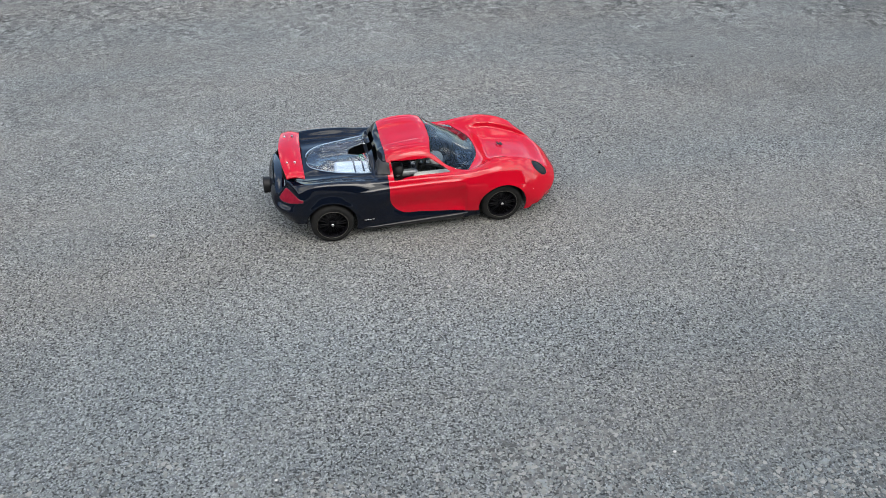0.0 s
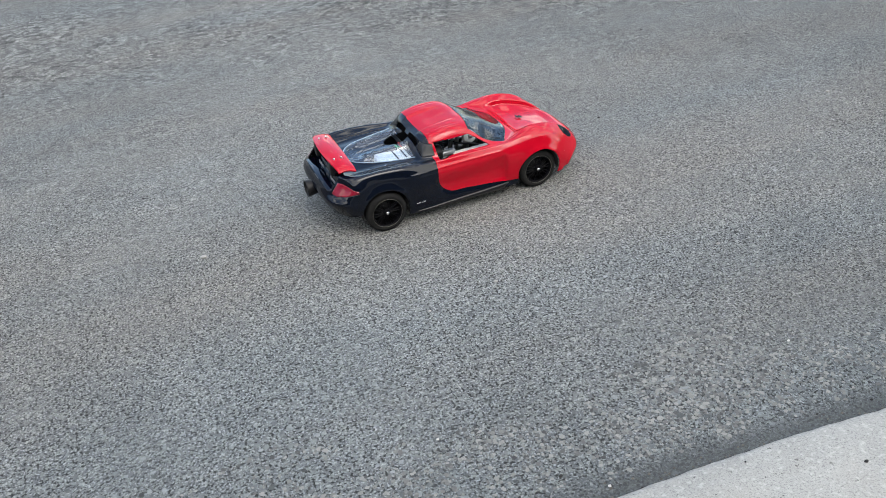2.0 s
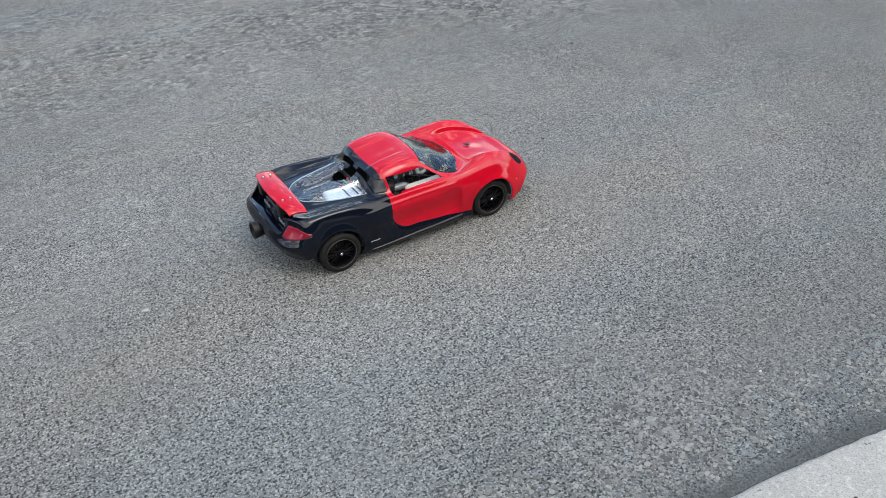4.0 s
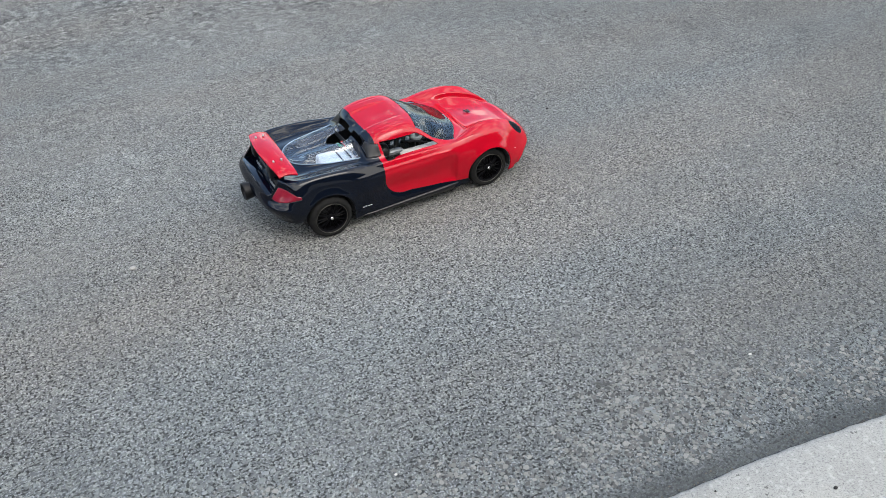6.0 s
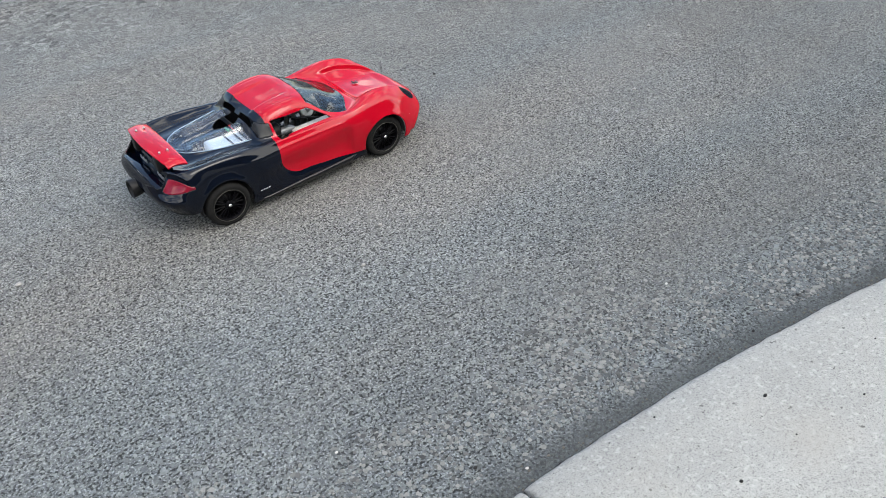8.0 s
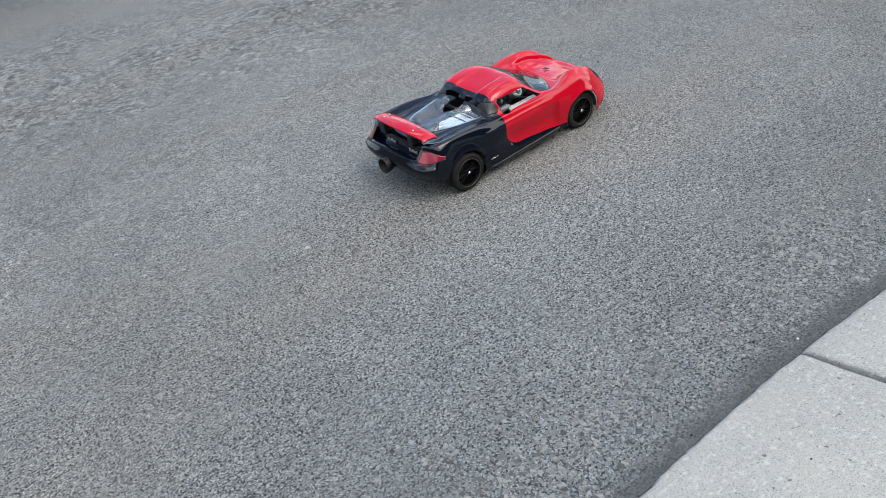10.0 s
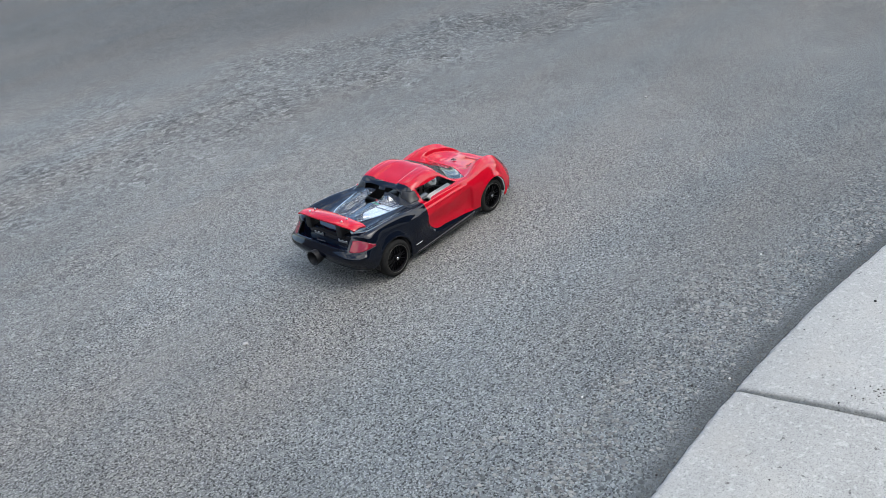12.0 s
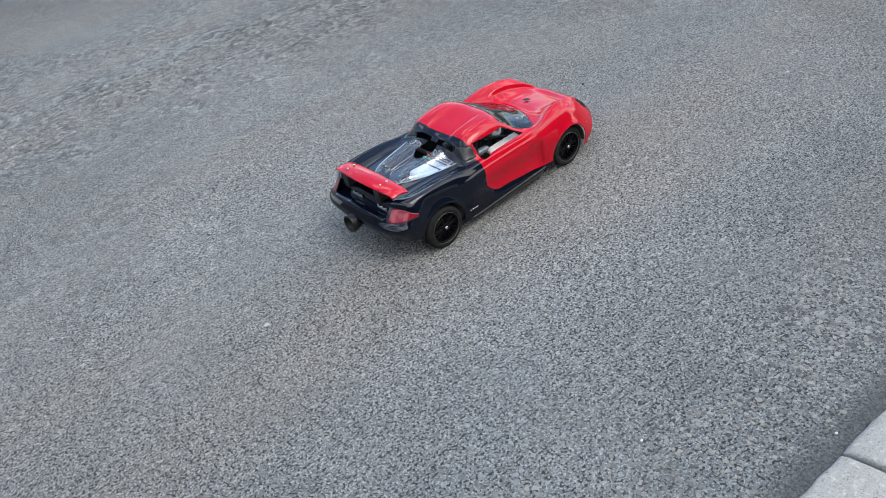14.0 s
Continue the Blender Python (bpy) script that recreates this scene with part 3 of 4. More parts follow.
def shell_grid():
    ctrl = np.array(SHELL)                                  # rows, points, xyz
    mirrored = ctrl[:, 1:][:, ::-1] * np.array((1, -1, 1))
    full = np.concatenate([mirrored, ctrl], 1)              # from the right sill over the top to the left sill

    g = resample(full, NU)
    g = resample(g.transpose(1, 0, 2), NV).transpose(1, 0, 2)
    # double-bubble roof: a shallow trough along the middle of the red roof
    x, y, z = g[..., 0].copy(), g[..., 1].copy(), g[..., 2].copy()

    def ease(v):
        v = np.clip(v, 0, 1)
        return v * v * (3 - 2 * v)

    top = z > .2
    g[..., 2] -= 0.007 * ease((x + .11) / .03) * ease((.05 - x) / .09) * ease((.062 - np.abs(y)) / .011) * top
    # sunk bonnet between the wings, with a marked crease
    dent = ease((x - .215) / .04) * ease((.445 - x) / .05) * (z > .09)
    g[..., 2] -= 0.014 * dent * ease((.118 - np.abs(y) - .10 * (x - .24)) / .006)
    # two ridges along the engine cover
    ridge = ease((x + .30) / .04) * ease((-.118 - x) / .02)
    g[..., 2] += 0.013 * ridge * np.exp(-((np.abs(y) - .052 - .06 * (x + .2)) / .017) ** 2) * (z > .17)
    # hollow door flank under the crease
    flank = ease((x + .16) / .10) * ease((.150 - x) / .018) * ease(1 - np.abs(z - .105) / .05)
    g[..., 1] -= np.sign(y) * 0.0035 * flank * (np.abs(y) > .15)
    # the door's front edge stands in from the panel before it
    step = ease((x - .05) / .10) * ease((.1535 - x) / .007) * ease((z - .055) / .02) * ease((.163 - z) / .03)
    g[..., 1] -= np.sign(y) * 0.0065 * step * (np.abs(y) > .15)
    # crease over the rear wheel that runs back to the light
    swell = ease((x + .36) / .05) * ease((-.15 - x) / .06) * np.exp(-((z - .150) / .012) ** 2)
    g[..., 1] += np.sign(y) * 0.0012 * swell * (np.abs(y) > .15)
    # fold lines pressed into the shell: shoulder, door top, deck edge, roof rail
    def fold(a, b, where, width, high):
        return high * ease((x - a) / .03) * ease((b - x) / .03) * np.exp(-(where / width) ** 2)

    top = z > .15
    g[..., 2] += fold(-.16, .24, np.abs(y) - .170 - .02 * np.abs(x - .05), .0035, .0022) * top
    g[..., 1] += np.sign(y) * fold(-.20, .15, z - .166, .0035, .0018) * (np.abs(y) > .15)
    g[..., 2] -= fold(-.36, -.13, np.abs(y) - .128, .0035, .0024) * top
    g[..., 2] -= fold(-.075, .04, np.abs(y) - .090, .0030, .0014) * (z > .21)
    g[..., 2] += fold(.20, .40, np.abs(y) - .146 + .10 * (x - .2), .004, .0022) * (z > .12)
    # the door is set in from the black sill and scoop behind it
    a, b = np.maximum(.062 - (x + .087), 0), np.maximum(.062 - (z - .072 + .016 * np.clip(x / .18, 0, 1)), 0)
    outside = np.hypot(a, b) - .062
    g[..., 1] += np.sign(y) * 0.0050 * ease(outside / .014) * ease((x + .26) / .14) * ease((.17 - x) / .02) * ease((.150 - z) / .03) * (np.abs(y) > .15)
    # moulded ridges in the clear cover: one line inside its rim, two domes with a cut between them
    w = 0.116 * np.clip((x + 0.322) / 0.185, 0, 1) ** 0.30
    deck = (z > .16) * ease((-.128 - x) / .006)
    g[..., 2] += deck * 0.0030 * np.exp(-((w - .016 - np.abs(y)) / .0045) ** 2)
    g[..., 2] -= deck * 0.0035 * np.exp(-(y / .006) ** 2) * ease((x + .30) / .03)
    # flared lips round the wheel arches
    for xc, out in ((-.267, .0085), (.267, .004)):
        far = np.hypot(x - xc, z - .066) - .077
        lip = np.exp(-(np.maximum(far, 0) / .012) ** 2) * ease((z - .085) / .05) * (np.abs(y) > .14)
        g[..., 1] += np.sign(y) * out * lip
    return g


def carve(g, zone, test, mark):
    """Gives the label mark to all grid points where test is positive, moved at the rim so that they lie on it."""
    rows, cols = g.shape[:2]
    val = test(g[..., 0], g[..., 1], g[..., 2])
    inside = val > 0
    moved = g.copy()
    for i, j in np.argwhere(inside):
        best = None
        for a, b in ((i - 1, j), (i + 1, j), (i, j - 1), (i, j + 1), (i - 1, j - 1), (i - 1, j + 1), (i + 1, j - 1), (i + 1, j + 1)):
            if 0 <= a < rows and 0 <= b < cols and not inside[a, b]:
                f = val[i, j] / (val[i, j] - val[a, b] + 1e-12)
                step = (g[a, b] - g[i, j]) * f
                d = np.linalg.norm(step)
                if best is None or d < best[0]:
                    best = (d, step)
        if best:
            moved[i, j] = g[i, j] + best[1]
    g[:] = moved
    faces = inside[:-1, :-1] & inside[1:, :-1] & inside[:-1, 1:] & inside[1:, 1:]
    zone[faces] = mark


def arch(side, xc, r=ARCH_R):
    def test(x, y, z):
        return np.where(side * y > 0.12, r - np.hypot(x - xc, z - HUB_Z), -1)
    return test


def engine_window(x, y, z):
    w = 0.116 * np.clip((x + 0.322) / 0.185, 0, 1) ** 0.30
    return np.where(z > 0.15, np.minimum(w - np.abs(y), -0.132 - x), -1)


def cooling_hole(x, y, z):
    return np.where(z > 0.15, np.minimum(1 - ((x + 0.146) / 0.044) ** 2 - ((y - 0.004) / 0.029) ** 2, 40 * (-0.114 - x)), -1) * 0.02


def quarter_panel(side):
    def test(x, y, z):
        return np.where(side * y > 0.09, np.minimum(np.minimum(z - 0.1935, 0.2250 - z), np.minimum(x + 0.1175 - 0.15 * (z - .193), -0.0785 - x)), -1)
    return test


def tail_recess(x, y, z):
    return np.where(z > 0.12, np.minimum(np.minimum(z - 0.1545, -0.388 - x), 0.124 - np.abs(y)), -1)


def pipe_notch(x, y, z):
    return np.where(x < -0.38, np.minimum(0.030 - np.abs(y - 0.008), 0.114 - z), -1)


def tail_light(side):
    def test(x, y, z):
        u = side * y
        f = np.clip((u - .13) / .065, 0, 1)
        low = 0.150 - 0.020 * f * (1 - f) + 0.006 * f * f
        high = 0.178 - 0.020 * f * f + 0.012 * f * (1 - f)
        return np.where((x < -.345) & (u > .05), np.minimum(np.minimum(z - low, high - z), np.minimum(u - 0.132, x + 5.0)), -1)
    return test


def head_light(side):
    def test(x, y, z):
        u = side * y
        dx, dy = x - 0.400, u - 0.125
        a = dx * 0.93 - dy * 0.36
        b = dx * 0.36 + dy * 0.93
        return np.where(z > 0.06, 1 - (a / 0.030) ** 2 - (b / 0.0155) ** 2 - 9 * a * np.abs(b), -1) * 0.02
    return test


def side_window(side):
    def test(x, y, z):
        u = side * y
        # between the sill and the roof rail, from the hoop to the screen pillar
        rail = 0.2290 - 0.70 * np.clip(x - 0.045, 0, 1)
        return np.where((u > 0.10) & (x < 0.16), np.minimum(np.minimum(z - 0.1855, rail - z), x + 0.069 + 0.1 * (z - .188)), -1)
    return test


def build_shell(car):
    g = shell_grid()
    rows, cols = g.shape[:2]
    zone = np.zeros((rows - 1, cols - 1), int)
    # screen by grid lines: between the header row and the foot row
    mid = (cols - 1) // 2
    r0, r1 = 12 * NU + 1, 14 * NU - 1
    zone[r0:r1 + 2, mid - 2 * NV - 1:mid + 2 * NV + 1] = 3
    carve(g, zone, engine_window, 4)
    carve(g, zone, cooling_hole, 10)
    carve(g, zone, tail_recess, 10)
    carve(g, zone, pipe_notch, 10)
    # two arched openings under the roll hoop
    for c0, c1 in ((mid - 2 * NV + 9, mid - 4), (mid + 4, mid + 2 * NV - 9)):
        zone[8 * NU + 5:9 * NU - 7, c0:c1] = 10
    for s in (1, -1):
        carve(g, zone, side_window(s), 9)
        carve(g, zone, quarter_panel(s), 11)
        carve(g, zone, tail_light(s), 5 if s < 0 else 6)
        carve(g, zone, head_light(s), 7 if s < 0 else 8)
        for xc in (AXLE, -AXLE):
            carve(g, zone, arch(s, xc), 10)

    def piece(name, marks, mat, label="", thick=0.0016, parent=car):
        index, verts, faces = {}, [], []
        for i, j in np.argwhere(np.isin(zone, marks)):
            f = []
            for a, b in ((i, j), (i + 1, j), (i + 1, j + 1), (i, j + 1)):
                if (a, b) not in index:
                    index[a, b] = len(verts)
                    verts.append(tuple(g[a, b]))
                f.append(index[a, b])
            faces.append(f)
        mesh = bpy.data.meshes.new(name)
        mesh.from_pydata(verts, [], faces)
        bm = bmesh.new()
        bm.from_mesh(mesh)
        bmesh.ops.remove_doubles(bm, verts=bm.verts, dist=0.0003)
        bmesh.ops.dissolve_degenerate(bm, edges=bm.edges, dist=0.0002)
        bm.to_mesh(mesh)
        bm.free()
        ob = link(name, mesh, mat, parent, label)
        mod = ob.modifiers.new("thickness", 'SOLIDIFY')
        mod.thickness, mod.offset = thick, -1
        # inside of the shell coloured black, standing in for the shade in there
        if mat == TWO_TONE:
            mesh.materials.append(PLASTIC)
            mod.material_offset = 1
        return ob

    piece("body_shell", [0], TWO_TONE, "glossy body shell painted red in front and black behind")
    piece("windscreen", [3], TINTED, "smoked clear plastic windscreen", 0.001)
    piece("tail_light", [5], LENS_RED, "dark red tail light lens")
    piece("tail_light", [6], LENS_RED, "dark red tail light lens")
    piece("headlight", [7], LENS_DARK, "black oval headlight")
    piece("headlight", [8], LENS_DARK, "black oval headlight")
    half = (cols - 1) // 2
    left = np.zeros_like(zone, bool)
    left[:, half:] = True
    zone[(zone == 11) & left] = 12
    piece("quarter_panel", [11], SMOKED, "grey smoked quarter panel")
    piece("quarter_panel", [12], SMOKED, "grey smoked quarter panel")
    piece("engine_cover", [4], CLEAR, "clear bluish plastic engine cover with a cut hole", 0.001)
    # moulded rim of the clear cover, its highlight painted on in pale blue
    keep = g[..., 2] > .15
    flat = g[keep]
    for s in (-1, 1):
        pts = []
        for k in range(15):
            px = -0.3218 + 0.1895 * (k / 14) ** 2.2
            py = s * 0.116 * max(0.0, (px + 0.322) / 0.185) ** 0.30
            near = flat[np.argmin((flat[:, 0] - px) ** 2 + (flat[:, 1] - py) ** 2)]
            pts.append((px, py, float(near[2]) + 0.0006))
        part("cover_rim", tube(pts, 0.0016, 8), COVER_EDGE_GLINT, car, "moulded rim of the clear cover, highlight painted pale bluish")
    return g, zone


def wheel(parent, x, y, side, steer=0.0):
    """Tyre, spoked rim and centre nut; side +1 faces left."""
    hub = new("wheel")
    hub.parent = parent
    hub.matrix_local = pose(x, y, HUB_Z, 0, 0, steer + (180 if side < 0 else 0))
    w = 0.030
    prof = [(0.048, -w), (0.058, -w), (0.0630, -w + 0.003), (0.0655, -w + 0.008), (0.066, 0), (0.0655, w - 0.008), (0.0630, w - 0.003), (0.058, w), (0.0485, w + 0.001), (0.0475, w - 0.004), (0.0475, -w + 0.004)]
    part("tyre", lathe(prof, 48, 'Y', closed=True), TYRE, hub, "black slick rubber tyre")
    rim = part("rim", lathe([(0.0478, w - 0.003), (0.0475, w + 0.001), (0.0445, w - 0.001), (0.0435, w - 0.010), (0.042, w - 0.03), (0.042, -w + 0.004), (0.0478, -w + 0.004)], 48, 'Y', closed=True), RIM, hub, "black spoked plastic rim")
    part("rim_lip", lathe([(0.0484, w - 0.001), (0.0484, w + 0.0016), (0.0470, w + 0.0018), (0.0470, w - 0.001)], 48, 'Y', closed=True), LIP, hub, "thin pale rim edge")
    for k in range(20):
        a = 2 * math.pi * (k // 2) / 10 + (0.19 if k % 2 else -0.05)
        bm = box((0.033, 0.005, 0.0020), (0, 0, 0), 0.0008, turn=Matrix.Rotation(a, 4, 'Y') @ Matrix.Translation((0.0265, w - 0.007, 0)), segments=1)
        part("spoke", bm, RIM, hub, smooth=False)
    part("dish", lathe([(0.043, w - 0.024), (0.012, w - 0.020)], 32, 'Y'), PLASTIC, hub)
    part("hub", lathe([(0.013, w - 0.018), (0.012, w - 0.004), (0.010, w - 0.003)], 24, 'Y'), RIM, hub)
    part("wheel_nut", lathe([(0.0055, w - 0.005), (0.0055, w + 0.002), (0.004, w + 0.003), (0.002, w + 0.003)], 6, 'Y'), CHROME, hub, "bright steel wheel nut")
    return hub


def build_car():
    car = thing("model_car", "large radio-controlled sports car with red front and black rear, on asphalt", "model car")
    build_shell(car)
    for x, y, s in ((AXLE, -0.156, -1), (-AXLE, -0.164, -1), (AXLE, 0.156, 1), (-AXLE, 0.164, 1)):
        wheel(car, x, y, s)

    # wing
    bm = bmesh.new()
    grid = []
    for i in range(25):
        y = -0.142 + 0.284 * i / 24
        u = y / 0.142
        row = []
        for k in range(9):
            f = k / 8
            x = -0.403 + 0.067 * f + 0.012 * (u * u) * (1 - f) + 0.004 * u * u
            z = 0.231 - 0.012 * u * u - 0.006 * f + 0.006 * math.sin(math.pi * f) - 0.006 * max(0, abs(u) - 0.9) / 0.1
            row.append(bm.verts.new((x, y, z)))
        grid.append(row)
    for a, b in zip(grid, grid[1:]):
        for k in range(8):
            bm.faces.new((a[k], a[k + 1], b[k + 1], b[k]))
    wing = part("rear_wing", bm, RED, car, "red rear wing plate held by four bolts")
    mod = wing.modifiers.new("thickness", 'SOLIDIFY')
    mod.thickness, mod.offset = 0.006, -1
    bv = wing.modifiers.new("edge", 'BEVEL')
    bv.width, bv.segments = 0.0015, 2
    for y in (-0.08, 0.08):
        for x in (-0.380, -0.357):
            part("bolt", lathe([(0.0032, 0.224), (0.0032, 0.2335), (0.0022, 0.235), (0.0005, 0.2353)], 12, 'Z', (x, y, 0)), STEEL, wing, "bright bolt head")
        part("wing_support", box((0.040, 0.026, 0.046), (-0.378, y * 0.95, 0.202), 0.003), PLASTIC, car, "black wing support")

    # tail: dark recess with a badge strip, lettering as bars, exhaust
    part("tail_panel", box((0.006, 0.236, 0.046), (-0.388, 0, 0.163), 0.002, turn=Matrix.Rotation(radians(14), 4, 'Y')), BLACK, car, "black recessed panel between the tail lights")
    part("tail_shelf", box((0.036, 0.236, 0.004), (-0.4070, 0, 0.1520), 0.001), BLACK, car, "glossy black shelf under the badge")
    part("inner_wall", box((0.004, 0.28, 0.066), (-0.376, 0, 0.120), 0.001), PLASTIC, car)
    for y0, n, z in ((0.052, 5, 0.166), (-0.066, 5, 0.164)):
        for k in range(n):
            part("badge_bar", box((0.003, 0.0072, 0.011 - 0.004 * (k % 2)), (-0.3945, y0 - 0.0092 * k, z + 0.002 - 0.0015 * (k % 2)), 0.0008, segments=1), STEEL, car, "small silver badge stroke")
    pipe = lathe([(0.0205, -0.37), (0.0205, -0.438), (0.0240, -0.444), (0.0268, -0.468), (0.0258, -0.470), (0.0230, -0.468), (0.0200, -0.43), (0.0200, -0.40)], 32, 'X', (0.007, 0.008, 0.109))
    part("exhaust_pipe", pipe, MUFFLER, car, "wide black exhaust tail pipe")

    # sill skirts with a raised lip
    for s in (-1, 1):
        bm = bmesh.new()
        rows = []
        for k in range(25):
            x = -0.180 + 0.335 * k / 24
            e = min(1, (k + 0.3) / 3, (24.3 - k) / 2)
            out = 0.190 + 0.0055 * min(1, e)
            lip = 0.040 + 0.012 * k / 24
            rows.append([bm.verts.new((x, s * yy, zz)) for yy, zz in ((0.168, lip + 0.003), (out - 0.002, lip + 0.002), (out, lip), (out, lip - 0.004), (out - 0.003, 0.034), (0.180, 0.032))])
        for a, b in zip(rows, rows[1:]):
            for k in range(5):
                bm.faces.new((a[k], b[k], b[k + 1], a[k + 1]))
        bm.faces.new(rows[0])
        bm.faces.new(rows[-1])
        part("sill_skirt", bm, SILL, car, "black sill skirt with a thin lip")
        # badge on the flank, body pins, door line
        for k in range(4):
            part("badge_bar", box((0.006, 0.002, 0.0022 + 0.0008 * (k % 2)), (-0.166 + 0.0080 * k, s * 0.1936, 0.070 + 0.001 * (k % 2)), 0.0004, segments=1), STEEL, car, "small pale badge stroke")
        part("body_pin", lathe([(0.0036, 0.168), (0.0036, 0.1785), (0.002, 0.180)], 12, 'Y', (0.366, 0, 0.104), turn=Matrix.Scale(s, 4, (0, 1, 0))), WHITE, car, "small white body pin")
    # bonnet emblem
    tilt = Matrix.Rotation(radians(11), 4, 'Y')
    bm = box((0.018, 0.007, 0.0024), (0.309, 0.024, 0.1600), 0.0008, turn=tilt, segments=1)
    box((0.006, 0.017, 0.0024), (0.315, 0.027, 0.1588), 0.0008, turn=tilt, segments=1, bm=bm)
    box((0.006, 0.011, 0.0024), (0.303, 0.030, 0.1610), 0.0008, turn=tilt, segments=1, bm=bm)
    part("emblem", bm, PLASTIC, car, "small dark bonnet emblem")
    # bonnet pins
    for x, y, z in ((0.425, 0.112, 0.116), (0.425, -0.112, 0.116)):
        part("body_pin", lathe([(0.003, z - 0.006), (0.003, z + 0.004), (0.0012, z + 0.006)], 10, 'Z', (x, y, 0)), STEEL, car)

    # chassis and running gear
    part("chassis_plate", box((0.70, 0.20, 0.006), (0.0, 0, 0.032), 0.002), STEEL, car, "flat metal chassis plate")
    part("front_bulkhead", box((0.10, 0.14, 0.07), (AXLE, 0, 0.07), 0.008), PLASTIC, car)
    part("rear_bulkhead", box((0.10, 0.14, 0.08), (-AXLE, 0, 0.075), 0.008), PLASTIC, car)
    for x in (AXLE, -AXLE):
        part("axle", tube([(x, -0.16, HUB_Z), (x, 0.16, HUB_Z)], 0.007), STEEL, car)
        for s in (-1, 1):
            part("damper", tube([(x + 0.02, s * 0.05, 0.14), (x + 0.02, s * 0.11, 0.06)], 0.011), PLASTIC, car)
            bm = bmesh.new()
            rows = []
            for k in range(25):
                w = radians(-8 + 196 * k / 24)
                rows.append([bm.verts.new((x + r * math.cos(w), s * yy, HUB_Z + r * math.sin(w))) for yy, r in ((0.095, 0.02), (0.097, 0.074), (0.186, 0.0765))])
            for a, b in zip(rows, rows[1:]):
                for k in range(2):
                    bm.faces.new((a[k], b[k], b[k + 1], a[k + 1]))
            liner = part("wheel_liner", bm, PLASTIC, car, "black inner wheel arch")
            mod = liner.modifiers.new("thickness", 'SOLIDIFY')
            mod.thickness = 0.0015
    # engine, starter, tank and pipe, seen through the side window and the clear cover
    part("crankcase", box((0.090, 0.080, 0.085), (-0.030, 0.000, 0.078), 0.010), STEEL, car, "grey cast engine crankcase")
    bm = bmesh.new()
    for k in range(7):
        box((0.068, 0.066, 0.0035), (-0.030, 0.000, 0.126 + 0.0075 * k), 0.001, bm=bm, segments=1)
    part("cylinder_fins", bm, PLASTIC, car, "black finned engine cylinder")
    part("spark_plug_cap", tube([(-0.03, 0, 0.172), (-0.03, -0.005, 0.190), (-0.024, -0.02, 0.196)], 0.008), PLASTIC, car)
    part("pull_starter", lathe([(0.022, -0.048), (0.022, -0.064), (0.019, -0.069), (0.008, -0.071)], 32, 'Y', (0.080, -0.006, 0.153), turn=Matrix.Rotation(radians(-28), 4, 'X')), WHITE, car, "white round pull-starter housing")
    part("starter_hub", lathe([(0.008, -0.069), (0.008, -0.076), (0.006, -0.078)], 16, 'Y', (0.080, -0.006, 0.153), turn=Matrix.Rotation(radians(-28), 4, 'X')), STEEL, car)
    part("radio_tray", box((0.125, 0.056, 0.012), (0.062, -0.124, 0.152), 0.004, turn=Matrix.Rotation(radians(14), 4, 'X')), TRAY, car, "white radio tray inside the door")
    part("belt", tube([(0.10, 0.030, 0.222), (0.128, 0.022, 0.205), (0.142, 0.016, 0.186), (0.146, 0.020, 0.150)], 0.0065, 8), ALLOY, car, "grey curved strap behind the screen")
    part("air_filter", lathe([(0.012, -0.036), (0.024, -0.034), (0.026, -0.006), (0.020, 0.0)], 24, 'X', (-0.030, -0.082, 0.166)), PLASTIC, car)
    part("filter_cap", lathe([(0.009, -0.036), (0.011, -0.030), (0.011, 0.024), (0.007, 0.034), (0.003, 0.037)], 24, 'X', (-0.022, -0.096, 0.163)), ALLOY, car, "polished metal filter cap")
    for k, (x, y, z, r) in enumerate(((0.075, -0.030, 0.165, 0.009), (0.112, -0.045, 0.160, 0.007), (0.042, -0.035, 0.175, 0.007), (0.082, -0.058, 0.160, 0.006), (0.025, -0.02, 0.165, 0.008))):
        part("linkage", tube([(x, y, z - 0.05), (x + 0.004, y - 0.004, z), (x + 0.022, y - 0.012, z + 0.006)], r), PLASTIC if k % 2 else STEEL, car)
    part("brace", tube([(0.02, -0.070, 0.175), (0.07, -0.080, 0.168), (0.14, -0.10, 0.145)], 0.004), PLASTIC, car)
    tank = part("fuel_tank", box((0.110, 0.080, 0.055), (-0.186, -0.056, 0.154), 0.012, turn=Matrix.Rotation(radians(4), 4, 'Y')), WHITE, car, "white fuel tank under the clear cover")
    part("tank_cap", lathe([(0.013, 0.166), (0.013, 0.180), (0.009, 0.182)], 20, 'Z', (-0.195, -0.040, 0)), WHITE, tank)
    for x in (-0.152, -0.178, -0.214):
        part("tank_strap", box((0.005, 0.080, 0.003), (x, -0.056, 0.1815 + 0.07 * (x + 0.186)), 0.001, turn=Matrix.Rotation(radians(4), 4, 'Y'), segments=1), PLASTIC, tank, "black strap over the tank")
    part("tuned_pipe", tube([(-0.10, 0.03, 0.10), (-0.16, 0.06, 0.125), (-0.24, 0.06, 0.135), (-0.32, 0.03, 0.125), (-0.38, 0.0, 0.112)], [0.012, 0.024, 0.030, 0.022, 0.016], 20), MUFFLER, car, "black tuned exhaust pipe")
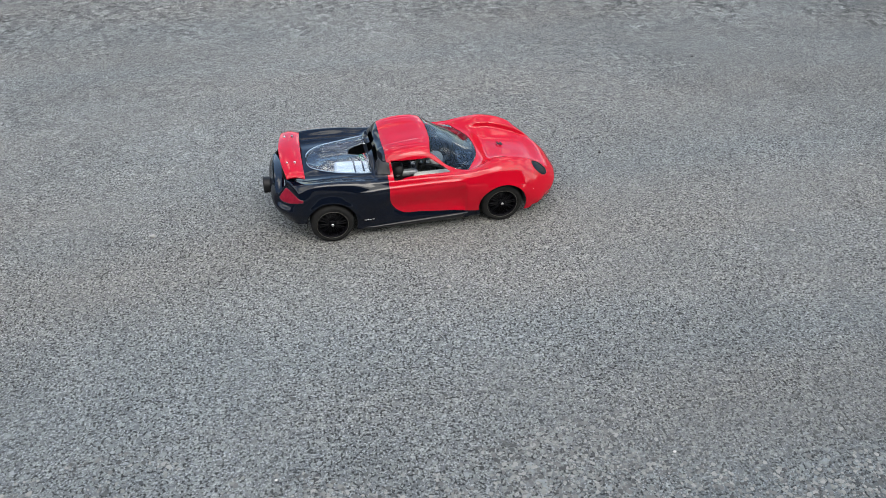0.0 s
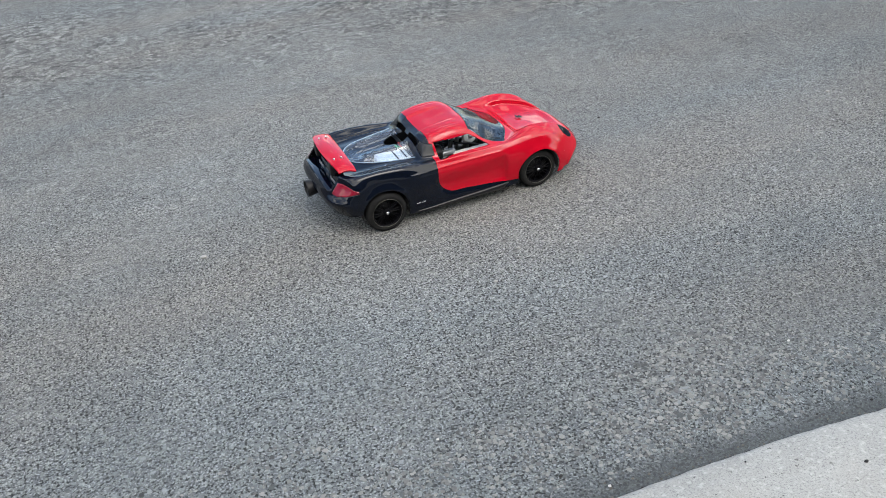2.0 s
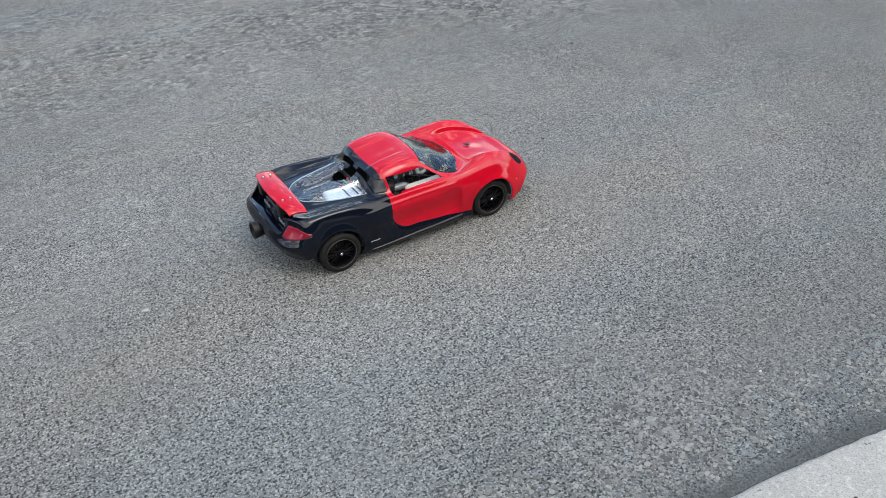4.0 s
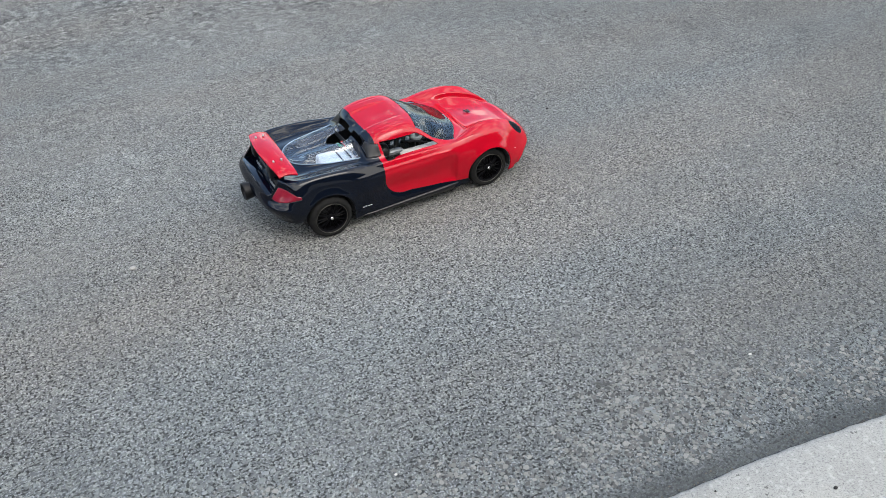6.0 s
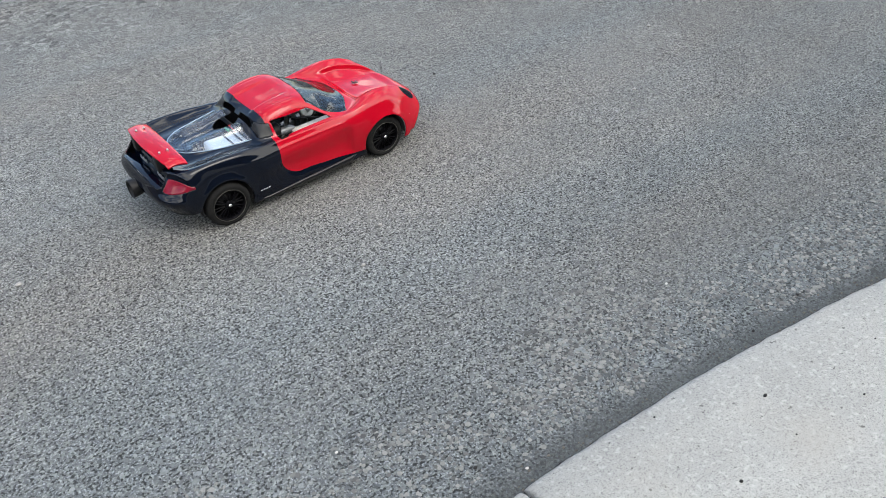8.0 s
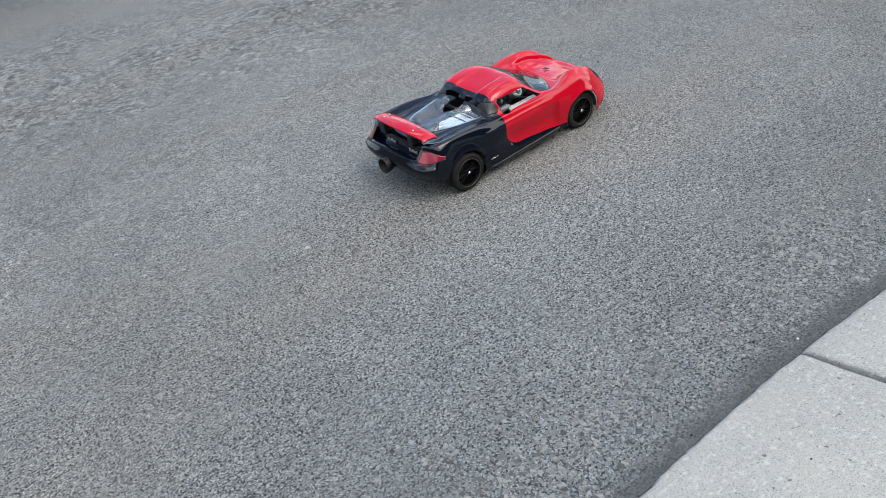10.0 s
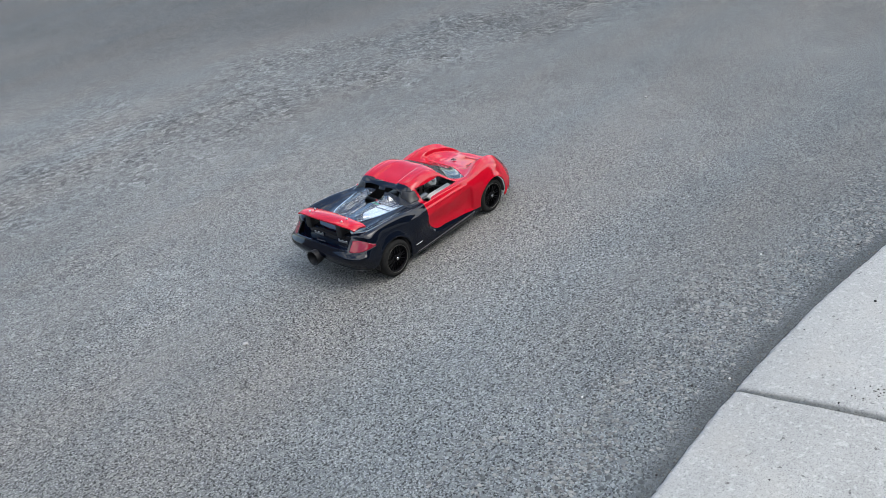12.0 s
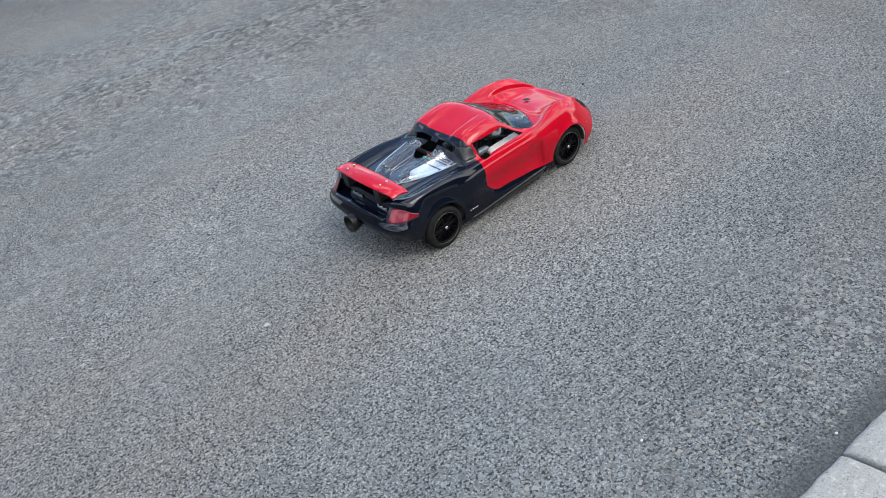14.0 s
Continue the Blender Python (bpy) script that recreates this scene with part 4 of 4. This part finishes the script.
    for mat, pts in ((GREEN, [(-0.14, -0.015, 0.165), (-0.155, 0.0, 0.182), (-0.150, 0.018, 0.176), (-0.13, 0.02, 0.16)]), (WIRE, [(-0.13, -0.005, 0.165), (-0.142, 0.006, 0.186), (-0.132, 0.02, 0.178), (-0.12, 0.012, 0.16)])):
        part("wire", tube(pts, 0.0022, 8), mat, car)
    part("cross_bar", tube([(-0.128, -0.10, 0.175), (-0.128, 0.10, 0.175)], 0.006), PLASTIC, car)
    part("dashboard", box((0.06, 0.20, 0.04), (0.165, 0, 0.135), 0.010), PLASTIC, car)
    bm = bmesh.new()
    rows = [[bm.verts.new((0.142 + 0.070 * i / 12, -0.118 + 0.092 * j / 10, 0.188 - 0.024 * i / 12 + 0.010 * noise.noise((i * 1.7, j * 1.9, 2.0)))) for j in range(11)] for i in range(13)]
    for i in range(12):
        for j in range(10):
            bm.faces.new((rows[i][j], rows[i + 1][j], rows[i + 1][j + 1], rows[i][j + 1]))
    foil = part("foil", bm, FOIL, car, "crumpled silver foil behind the screen", smooth=False)
    mod = foil.modifiers.new("thickness", 'SOLIDIFY')
    mod.thickness = 0.0006
    part("floor_tray", box((0.50, 0.26, 0.010), (0.0, 0, 0.045), 0.003), PLASTIC, car, "black inner tray")
    return car


car = build_car()


# ---- loose stones ----
PEBBLE_DARK = grain(material("dark_stone", rough=0.9, spec=0.2), 200, (0.010, 0.010, 0.011), (0.030, 0.029, 0.028), bump=0.3)
PEBBLE_PALE = grain(material("pale_stone", rough=0.85, spec=0.3), 200, (0.32, 0.31, 0.30), (0.44, 0.43, 0.41), bump=0.3)
CRUMBS = grain(material("dirt_crumbs", rough=0.95, spec=0.1), 300, (0.05, 0.047, 0.042), (0.12, 0.112, 0.10))


def top_z(x, y):
    """Height of the road or of the apron's top."""
    o = edge_y(x) - y
    if o <= 0:
        return 0.0
    z = float(np.interp(o, [a for a, b in APRON_SECTION[1:-1]], [b for a, b in APRON_SECTION[1:-1]]))
    return z + (0.006 * min(1, o / 0.05) if x > JOINT_AT else 0.0)


def stone_mesh(bm, at, size, seed):
    made = bmesh.ops.create_icosphere(bm, subdivisions=2, radius=1)["verts"]
    for v in made:
        w = 1 + 0.35 * noise.noise(v.co * 1.3 + Vector((seed, 2.7 * seed, 0)))
        v.co = Vector((v.co.x * size * 1.2 * w, v.co.y * size * 0.9 * w, v.co.z * size * 0.6 * w)) + Vector(at)


def pebble(x, y, size, mat, seed, label):
    bm = bmesh.new()
    stone_mesh(bm, (x, y, top_z(x, y) + size * 0.3), size * 0.8, seed)
    tagged(part("pebble", bm, mat), label, "stone", "loose stones by the kerb")


for k, (x, y, size) in enumerate(((-0.291, -1.262, 0.0050), (-0.159, -1.364, 0.0040), (0.619, -1.388, 0.0050), (0.436, -1.392, 0.0042), (0.30, -1.37, 0.0030), (-0.62, -1.335, 0.0035), (0.95, -1.43, 0.0045))):
    pebble(x, y, size, PEBBLE_DARK, k + 1, "small dark stone lying on asphalt beside the kerb")
for k, (x, y, size) in enumerate(((0.022, -1.637, 0.0040), (0.248, -1.539, 0.0050), (0.377, -1.672, 0.0030), (-0.245, -1.60, 0.0032), (0.56, -1.60, 0.0026), (-0.55, -1.56, 0.0030), (0.052, -1.42, 0.0028), (0.191, -1.641, 0.0025))):
    pebble(x, y, size, PEBBLE_DARK, k + 21, "small dark stone lying on the pale concrete")
for k, (x, y, size) in enumerate(((-0.215, -1.329, 0.0042), (-0.48, -1.05, 0.0040), (0.42, -1.155, 0.0045))):
    pebble(x, y, size, PEBBLE_PALE, k + 41, "small pale stone chip lying on the asphalt")

CHIP = grain(material("pale_chip", rough=0.9, spec=0.2), 220, (0.21, 0.205, 0.195), (0.32, 0.315, 0.30), bump=0.3)
for k, (x, y, size) in enumerate(((-0.099, -0.589, 0.007), (-0.820, -0.050, 0.010), (1.600, -0.110, 0.009), (0.036, -0.474, 0.007), (0.550, -0.738, 0.006), (1.150, -0.425, 0.008), (-0.315, -0.622, 0.005))):
    pebble(x, y, size, CHIP, k + 61, "pale stone chip set in the grey asphalt")
for k, (x, y, size) in enumerate(((0.725, 0.155, 0.006), (-0.945, 0.425, 0.005), (1.42, 0.86, 0.006))):
    pebble(x, y, size, PEBBLE_DARK, k + 81, "dark flat chip lying on the open asphalt")

random.seed(5)
bm = bmesh.new()
for k in range(30):
    x, y = random.gauss(-0.195, 0.030), random.gauss(-1.665, 0.022)
    size = random.uniform(0.0008, 0.0026)
    stone_mesh(bm, (x, y, top_z(x, y) + size * 0.2), size, 60 + k)
for k in range(260):
    x = random.uniform(-1.2, 1.4)
    y = edge_y(x) + random.uniform(-0.006, 0.05) * random.random() ** 2
    size = random.uniform(0.0012, 0.0032)
    stone_mesh(bm, (x, y, top_z(x, y) + size * 0.2), size, 200 + k)
tagged(part("dirt_crumbs", bm, CRUMBS), "dark crumbs of dirt scattered along the kerb edge", "dirt", kind="stuff")


# ---- stone chippings standing proud in the road's worn edge ----
CHIPPING = material("chipping", rough=0.85, spec=0.25)
cn, cl, cb = nodes_of(CHIPPING)
c_geo = cn.new("ShaderNodeNewGeometry")
c_ramp = cn.new("ShaderNodeValToRGB")
c_ramp.color_ramp.elements[0].color, c_ramp.color_ramp.elements[1].color = (0.060, 0.062, 0.064, 1), (0.27, 0.272, 0.258, 1)
c_tex = cn.new("ShaderNodeTexNoise")
c_tex.inputs["Scale"].default_value = 420
c_mul = cn.new("ShaderNodeMixRGB")
c_mul.blend_type = 'MULTIPLY'
c_mul.inputs["Fac"].default_value = 0.45
cl.new(c_geo.outputs["Random Per Island"], c_ramp.inputs["Fac"])
cl.new(c_geo.outputs["Position"], c_tex.inputs["Vector"])
cl.new(c_ramp.outputs["Color"], c_mul.inputs["Color1"])
cl.new(c_tex.outputs["Fac"], c_mul.inputs["Color2"])
cl.new(c_mul.outputs["Color"], cb.inputs["Base Color"])

rng = np.random.default_rng(11)
verts, faces = [], []
while len(verts) < 6000 * 13:
    x, o = rng.uniform(-1.15, 1.35), rng.uniform(0.05, 0.46)
    if noise.noise((x * 2.3, o * 3.5, 4.0)) + 0.8 * noise.noise((x * 14, o * 14, 9.0)) + 0.45 - 3.5 * abs(o - 0.18) < rng.uniform(-0.1, 0.6):
        continue
    y = edge_y(x) + o
    size = 0.0024 + 0.0066 * rng.random() ** 2.2
    turn, flat = rng.uniform(0, 6.28), rng.uniform(0.6, 1.0)
    corner = rng.uniform(0.62, 1.15, 6)
    base = len(verts)
    for ring, (scale, high) in enumerate(((1.0, -0.001), (0.86, 0.0007))):
        for k in range(6):
            w = k * math.pi / 3
            rr = size * scale * corner[k]
            a, b = rr * math.cos(w), rr * flat * math.sin(w)
            verts.append((x + a * math.cos(turn) - b * math.sin(turn), y + a * math.sin(turn) + b * math.cos(turn), high))
    verts.append((x, y, 0.0010))
    for k in range(6):
        q = (k + 1) % 6
        faces.append((base + k, base + q, base + 6 + q, base + 6 + k))
        faces.append((base + 6 + k, base + 6 + q, base + 12))
mesh = bpy.data.meshes.new("stone_chippings")
mesh.from_pydata(verts, [], faces)
tagged(link("stone_chippings", mesh, CHIPPING, smooth=False), "grey stone chippings standing proud of the worn road edge", "gravel", kind="stuff")
